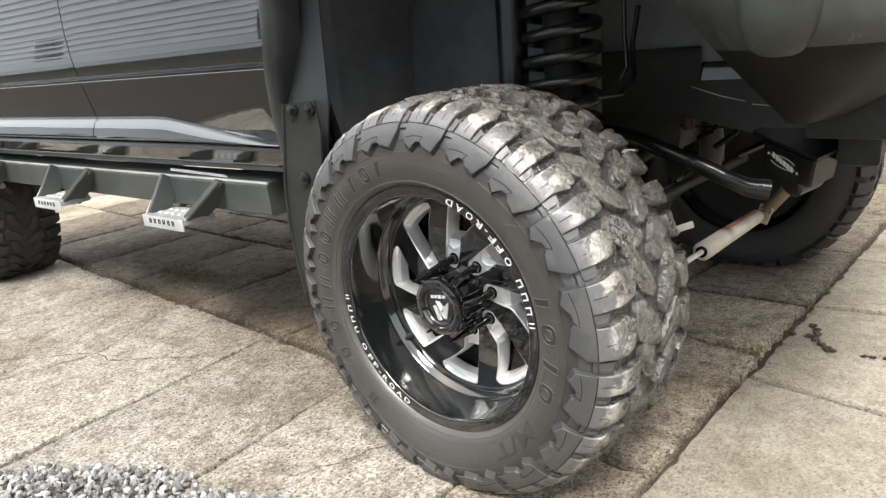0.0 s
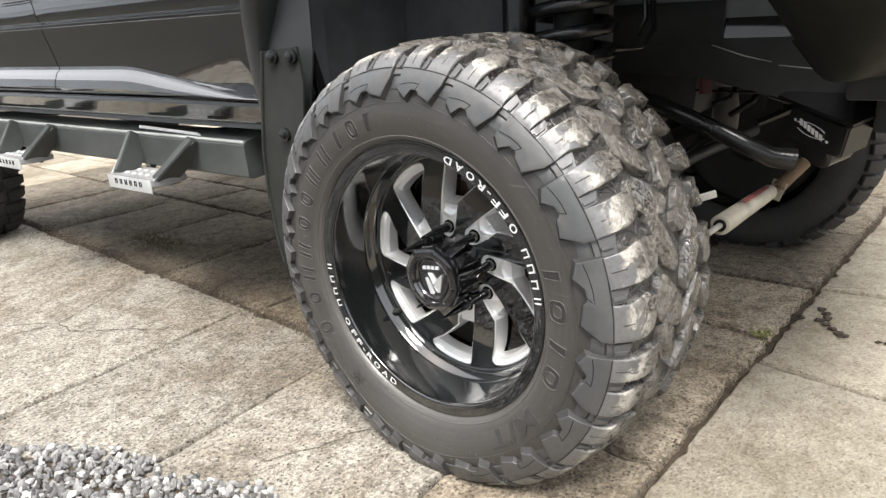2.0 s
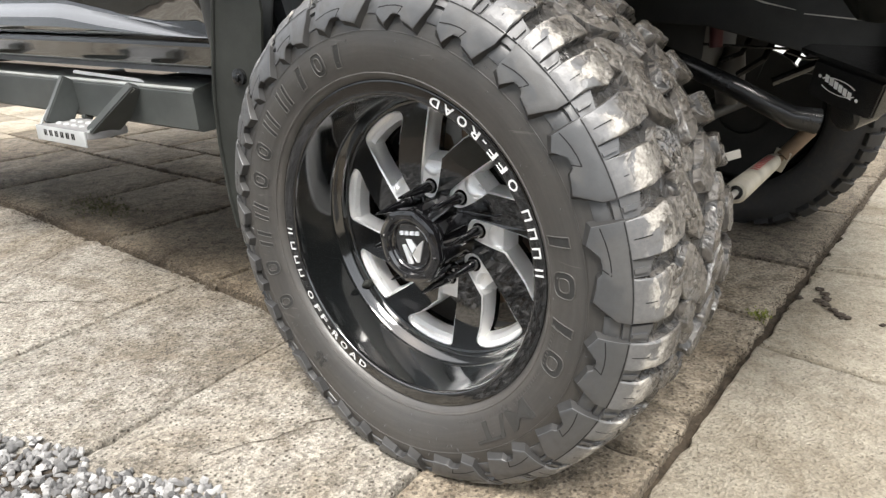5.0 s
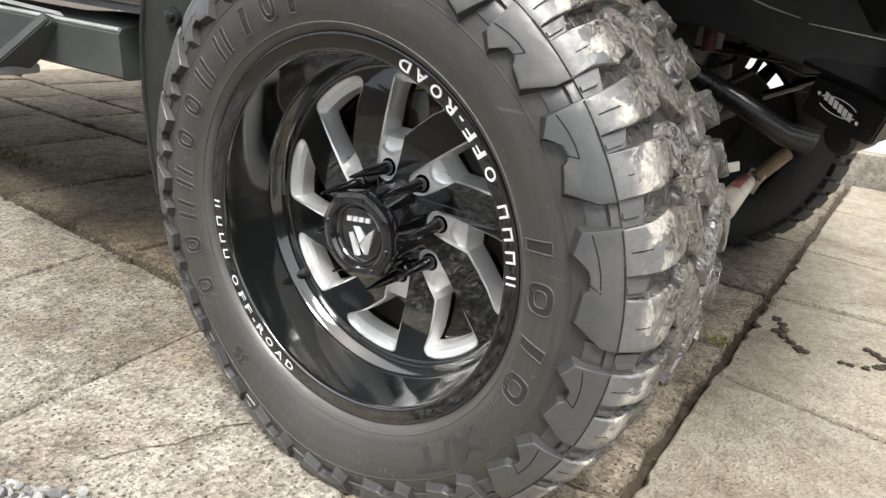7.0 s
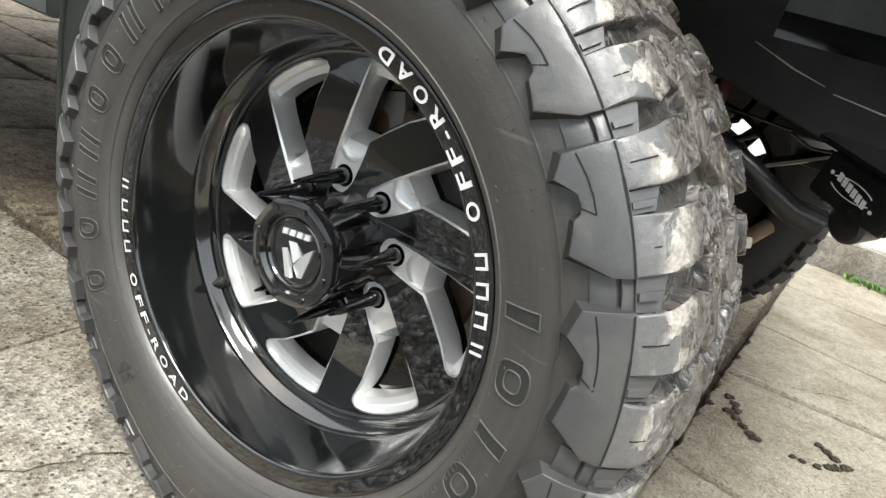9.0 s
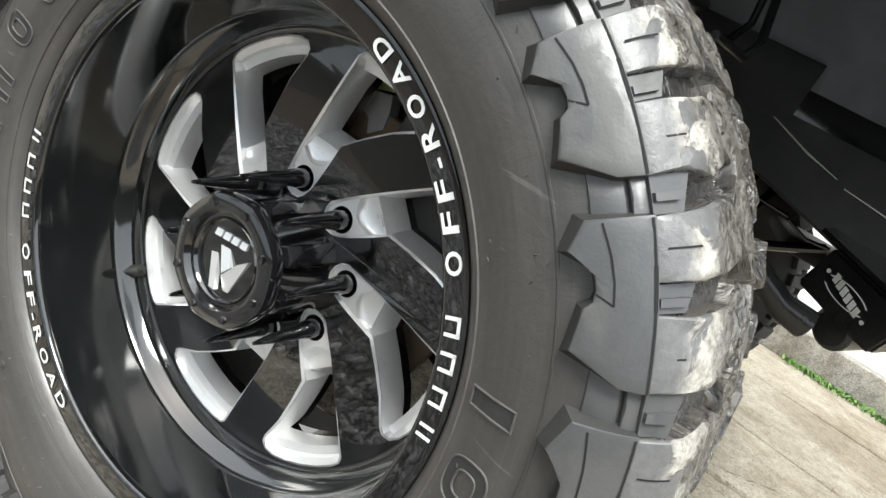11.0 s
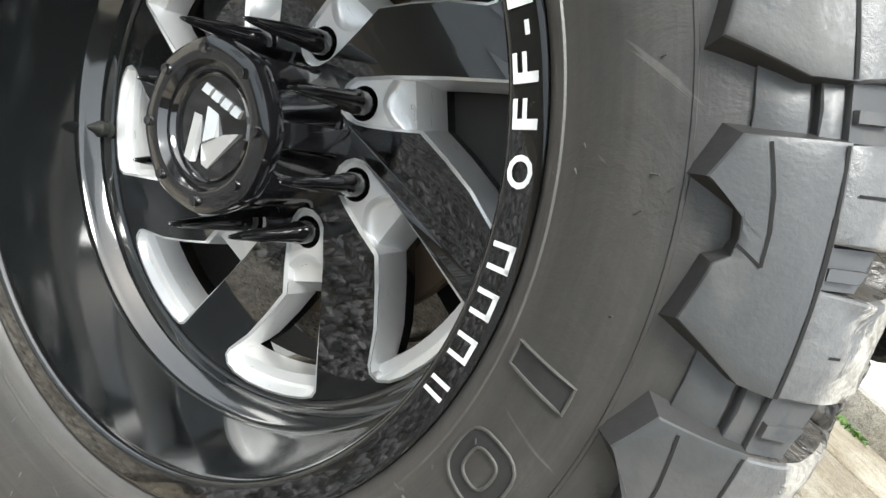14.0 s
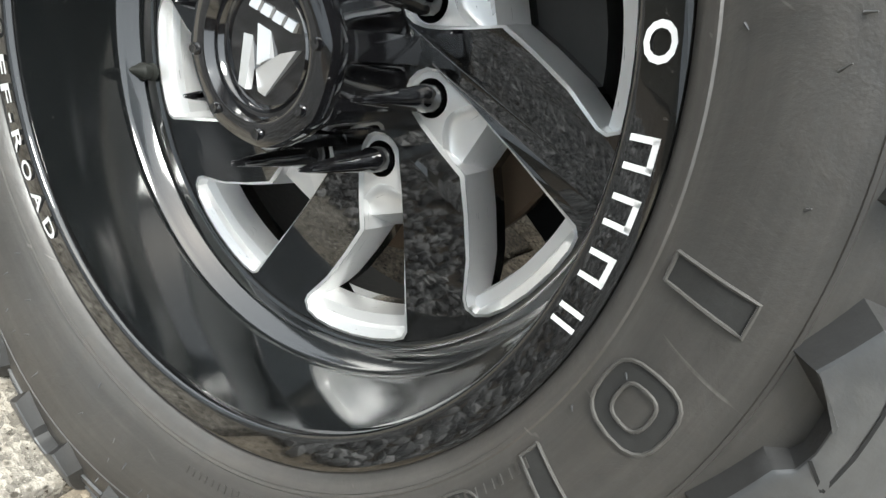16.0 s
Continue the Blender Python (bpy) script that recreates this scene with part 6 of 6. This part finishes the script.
    rod("damper_rod", [d0 - 0.3 * d, d0], 0.006, "bare_steel")
    dm = rod("steering_damper", [d0, d0 + 0.004 * d, d0 + 0.012 * d, d0 + 0.84 * d, d0 + 0.86 * d, d0 + 0.865 * d], [0.008, 0.018, 0.0215, 0.0215, 0.018, 0.008], "damper_cream", "cream steering damper with worn red lettering bars", 24)
    rod("damper_seal", [d0 - 0.003 * d, d0 + 0.003 * d], 0.013, "bracket_black")
    bm = bmesh.new()
    side = d.normalized()
    v = Vector((0, 0, 1)).cross(side).normalized()
    w = side.cross(v)
    for k in range(10):
        f0, f1 = 0.30 + 0.048 * k, 0.30 + 0.048 * k + 0.034
        rows = []
        for f in (f0, f1):
            rows.append([bm.verts.new(d0 + d * f + 0.0219 * (math.cos(q) * v + math.sin(q) * w)) for q in (radians(s) for s in (70, 92, 114))])
        for j in range(2):
            bm.faces.new((rows[0][j], rows[0][j + 1], rows[1][j + 1], rows[1][j]))
    part("lettering_bars", bm, "red_paint", dm, "worn red lettering as plain bars")
    c0, c1 = Vector((0.434, 1.095, 0.376)), Vector((0.490, 1.145, 0.448))
    rod("damper_shaft", [d0 + 0.86 * d, c0, c0.lerp(c1, 0.04), c0.lerp(c1, 0.96), c1], [0.008, 0.010, 0.0185, 0.0185, 0.013], "rusty_steel")
    bm = bmesh.new()
    box(bm, (-0.003, -0.020, -0.034), (0.003, 0.020, 0.022), 0.002, Matrix.Translation(c0) @ pose(0, 0, 0, 18, 0, 80))
    part("damper_clamp", bm, "damper_cream", truck, "rusty steel damper clamp plate")
    rod("clamp_bolt", [(0.60, 0.66, 0.575), (0.612, 0.635, 0.587), (0.615, 0.63, 0.59)], [0.008, 0.008, 0.005], "rusty_steel")
    bm = bmesh.new()
    box(bm, (-0.022, -0.003, -0.008), (0.022, 0.003, 0.006), 0.002, Matrix.Translation((0.428, 0.33, 0.535)) @ pose(0, 0, 0, 10, -18, 25))
    part("steel_tab", bm, "bare_steel", truck, "bright bent steel tab")
    rod("red_hose", [(0.305, 0.76, 0.672), (0.303, 0.76, 0.70), (0.30, 0.76, 0.78)], 0.014, "red_rubber", "red hose end")
    for pts, r in (([(0.34, 0.90, 0.78), (0.36, 0.86, 0.70), (0.345, 0.84, 0.655), (0.30, 0.86, 0.635)], 0.006), ([(0.37, 0.95, 0.78), (0.40, 0.92, 0.69), (0.385, 0.9, 0.64), (0.33, 0.92, 0.60)], 0.008), ([(0.27, 0.80, 0.675), (0.36, 0.80, 0.672), (0.44, 0.82, 0.668)], 0.003), ([(0.42, 0.80, 0.60), (0.47, 0.82, 0.625), (0.52, 0.85, 0.65)], 0.009), ([(0.44, 0.78, 0.665), (0.48, 0.8, 0.65), (0.52, 0.8, 0.655)], 0.003)):
        rod("hose", pts, r, "bracket_black", "thin black hose behind the frame", 8)
    rod("steering_box", [(0.30, 1.0, 0.52), (0.30, 1.0, 0.56), (0.30, 1.0, 0.60), (0.30, 1.0, 0.66)], [0.025, 0.035, 0.035, 0.025], "cast_iron", "cast steering box")
    rod("track_bar", [(0.12, 0.55, 0.52), (0.15, 1.0, 0.60), (0.18, 1.35, 0.68)], 0.019)
    rod("drag_link", [(0.22, 0.35, 0.50), (0.27, 0.9, 0.50), (0.32, 1.3, 0.50)], 0.017)
    beam("spring_perch", (0.03, 0.36, 0.55), (0.22, 0.54, 0.63), bev=0.02)


chassis()


# ---- what stands behind the camera, seen in the paint ----
def house():
    h = tagged(new("house"), "house with pale horizontal clapboard siding and white-framed window", "house")
    bm = bmesh.new()
    box(bm, (-26, -6.3, 0.0), (4, -6.1, 6.0))
    part("wall", bm, "siding_paint", h)
    for k in range(19):
        z = 0.5 + 0.3 * k
        bm = bmesh.new()
        prism(bm, [(0, 0.05), (0.10, 0.05), (0.008, 0.30), (0, 0.30)], lambda u, v, w, z=z: (w, -6.1 + u, z + v), -26, 4)
        part("board", bm, "siding_paint", h, smooth=False)
    for x in (-17.0, -13.2, -6.5, -2.2):
        win = part("window", box(bmesh.new(), (x - 0.62, -6.12, 1.2), (x + 0.62, -6.05, 2.6), 0.005), "window_trim", h)
        for i in range(2):
            for j in range(2):
                part("pane", box(bmesh.new(), (x - 0.53 + 0.55 * i, -6.08, 1.3 + 0.63 * j), (x - 0.02 + 0.55 * i, -6.04, 1.88 + 0.63 * j)), "dark_glass", win)


house()


def litter():
    """Clods of mud dropped on the path, weeds in the joints, moss."""
    rng = random.Random(3)

    def clods(spots, label):
        verts, faces = [], []
        bmi = bmesh.new()
        bmesh.ops.create_icosphere(bmi, subdivisions=2, radius=1)
        iv, fi = [v.co.copy() for v in bmi.verts], [[v.index for v in f.verts] for f in bmi.faces]
        bmi.free()
        for x, y, s in spots:
            k = len(verts)
            q = rng.uniform(0, 6)
            a, b, c = s * rng.uniform(0.7, 1.4), s * rng.uniform(0.5, 1.0), s * rng.uniform(0.22, 0.5)
            for v in iv:
                j = 1 + 0.55 * noise.noise(v * 1.4 + Vector((x * 50, y * 50, q))) + 0.35 * noise.noise(v * 3.5 + Vector((q, x * 70, y * 70)))
                px, py = v.x * a * j, v.y * b * j
                verts.append((x + px * math.cos(q) - py * math.sin(q), y + px * math.sin(q) + py * math.cos(q), 0.003 + max(-0.002, v.z * c * j + c * 0.4)))
            faces += [[k + i for i in f] for f in fi]
        me = bpy.data.meshes.new("mud_clods")
        me.from_pydata(verts, [], faces)
        me.materials.append(MATS["mud_clod"])
        me.polygons.foreach_set("use_smooth", [True] * len(me.polygons))
        tagged(new("mud_clods", me), label, "mud", kind="stuff")
    line = [(0.478, 1.19), (0.49, 1.16), (0.50, 1.13), (0.485, 1.11), (0.51, 1.09), (0.53, 1.065), (0.548, 1.045), (0.556, 1.03), (0.445, 1.10)]
    clods([(x + rng.uniform(-0.008, 0.008), y + rng.uniform(-0.008, 0.008), rng.uniform(0.0015, 0.010)) for x, y in line for _ in range(9)], "dark mud clods dropped on the pale path")
    line = [(0.64, 1.04), (0.66, 1.045), (0.69, 1.05), (0.715, 1.075), (0.73, 1.09), (0.69, 1.165), (0.705, 1.15), (0.72, 1.13), (0.745, 1.11)]
    clods([(x + rng.uniform(-0.006, 0.006), y + rng.uniform(-0.008, 0.008), rng.uniform(0.0015, 0.010)) for x, y in line for _ in range(9)], "dark mud clods dropped on the pale path")
    for name, mat, spots, size, cat, lab in (
            ("joint_weed", "joint_weed_leaf", [(0.385 + rng.gauss(0, 0.013), 0.935 + rng.gauss(0, 0.016)) for _ in range(110)], 0.007, "weed", "small yellow-green weed growing in the joint"),
            ("kerb_weeds", "weed_leaf", [(rng.uniform(0.72, 1.3), 3.27 + rng.gauss(0, 0.03)) for _ in range(420)], 0.022, "weed", "green weeds along the foot of the kerb"),
            ("moss", "moss_green", [(-2.12 + rng.gauss(0, 0.13), 0.50 + rng.gauss(0, 0.05)) for _ in range(420)], 0.010, "moss", "dry brownish moss on the slabs under the sill")):
        bm = bmesh.new()
        for x, y in spots:
            z0 = 0.0
            h = size * rng.uniform(0.4, 1.5)
            q, t = rng.uniform(0, 6.28), rng.uniform(0.2, 1.2)
            d, s = Vector((math.cos(q), math.sin(q), 0)), Vector((-math.sin(q), math.cos(q), 0))
            p = Vector((x, y, z0))
            tip = p + d * h * t + Vector((0, 0, h))
            mid = p + d * h * t * 0.45 + Vector((0, 0, h * 0.65))
            vs = [bm.verts.new(v) for v in (p, mid - s * h * 0.28, tip, mid + s * h * 0.28)]
            bm.faces.new(vs)
        tagged(part(name, bm, mat, smooth=False), lab, cat, kind="stuff")


litter()


def cracks():
    """Soil-filled cracks that run across the slabs."""
    rng = random.Random(21)
    for pts, wid in (
            ([(-1.82, -0.41), (-1.68, -0.29), (-1.523, -0.165), (-1.407, -0.170), (-1.27, -0.07), (-1.145, 0.02), (-1.06, 0.06)], 0.005),
            ([(-1.76, 0.22), (-1.64, 0.06), (-1.55, -0.10), (-1.523, -0.165), (-1.60, -0.42), (-1.66, -0.62)], 0.006),
            ([(-1.66, 0.26), (-1.64, 0.45), (-1.67, 0.62), (-1.65, 0.84)], 0.006),
            ([(-0.30, -0.22), (-0.24, -0.12), (-0.21, -0.03), (-0.17, 0.02)], 0.004),
            ([(0.43, 1.37), (0.52, 1.40), (0.60, 1.45), (0.68, 1.50), (0.78, 1.57)], 0.004)):
        bm = bmesh.new()
        fine = []
        for p, q in zip(pts, pts[1:]):
            n = max(2, int(math.hypot(q[0] - p[0], q[1] - p[1]) / 0.018))
            fine += [(p[0] + (q[0] - p[0]) * k / n + rng.gauss(0, 0.004), p[1] + (q[1] - p[1]) * k / n + rng.gauss(0, 0.004)) for k in range(n)]
        rows = []
        for k, (x, y) in enumerate(fine):
            a, b = fine[max(0, k - 1)], fine[min(len(fine) - 1, k + 1)]
            d = Vector((b[0] - a[0], b[1] - a[1])).normalized()
            w = wid * rng.uniform(0.15, 1.0) * (0.3 if k in (0, len(fine) - 1) else 1) / 2
            rows.append((bm.verts.new((x - d.y * w, y + d.x * w, 0.0042)), bm.verts.new((x + d.y * w, y - d.x * w, 0.0042))))
        for a, b in zip(rows, rows[1:]):
            bm.faces.new((a[0], a[1], b[1], b[0]))
        tagged(part("crack", bm, "soil", smooth=False), "dark soil-filled crack across the slabs", "crack", kind="structure")
    # grit and crumbs of soil along the joints and under the sill
    verts, faces = [], []
    def crumb(x, y, s):
        k = len(verts)
        for dx, dy, dz in ((1, 0, 0), (-0.5, 0.8, 0), (-0.6, -0.7, 0), (0, 0, 0.9)):
            verts.append((x + dx * s * rng.uniform(0.6, 1.3), y + dy * s * rng.uniform(0.6, 1.3), 0.001 + dz * s * rng.uniform(0.5, 1.1)))
        faces.extend([(k, k + 1, k + 3), (k + 1, k + 2, k + 3), (k + 2, k, k + 3)])
    for _ in range(3800):
        x = rng.uniform(-3.4, 0.0)
        crumb(x, 0.255 - 0.018 * x + rng.gauss(0, 0.035) * (2.2 if rng.random() < 0.25 else 0.6), rng.uniform(0.0012, 0.0045) * (1.6 if rng.random() < 0.15 else 1))
    for _ in range(900):
        y = rng.uniform(0.2, 3.0)
        crumb(joint_x(y) + rng.gauss(0, 0.014), y, rng.uniform(0.0012, 0.004))
    for _ in range(5200):
        x, y = rng.choice(JOINTS)
        if -3.2 < x < 1.2 and y < 1.7:
            crumb(x + rng.gauss(0, 0.007), y + rng.gauss(0, 0.007), rng.uniform(0.001, 0.0042))
    for _ in range(1800):
        crumb(rng.uniform(-2.6, 0.3), rng.uniform(0.1, 1.2), rng.uniform(0.001, 0.004))
    for _ in range(900):
        crumb(rng.gauss(-0.25, 0.25), rng.gauss(-0.1, 0.12), rng.uniform(0.001, 0.003))
    chips, chip_faces = [], []
    for _ in range(900):
        x, y = rng.choice(JOINTS)
        if not (-2.8 < x < 0.2 and y < 1.6):
            continue
        x, y, z = x + rng.gauss(0, 0.006), y + rng.gauss(0, 0.006), rng.uniform(-0.009, 0.0)
        k, r, q = len(chips), rng.uniform(0.002, 0.0075), rng.uniform(0, 6)
        for i in range(5):
            a = q + 1.2566 * i
            chips.append((x + r * rng.uniform(0.6, 1.3) * math.cos(a), y + r * rng.uniform(0.6, 1.3) * math.sin(a), z))
        for i in range(5):
            chips.append((x + (chips[k + i][0] - x) * 0.7, y + (chips[k + i][1] - y) * 0.7, z + r * rng.uniform(0.3, 0.9)))
        chip_faces.append([k + 5 + i for i in range(5)])
        chip_faces.extend([k + i, k + (i + 1) % 5, k + 5 + (i + 1) % 5, k + 5 + i] for i in range(5))
    me = bpy.data.meshes.new("concrete_chips")
    me.from_pydata(chips, [], chip_faces)
    me.materials.append(MATS["chip_concrete"])
    tagged(new("concrete_chips", me), "broken chips of concrete lying in the joints", "rubble", kind="stuff")
    me = bpy.data.meshes.new("soil_crumbs")
    me.from_pydata(verts, [], faces)
    me.materials.append(MATS["soil"])
    tagged(new("soil_crumbs", me), "dark crumbs of soil scattered over joints and slabs", "soil", kind="stuff")


cracks()
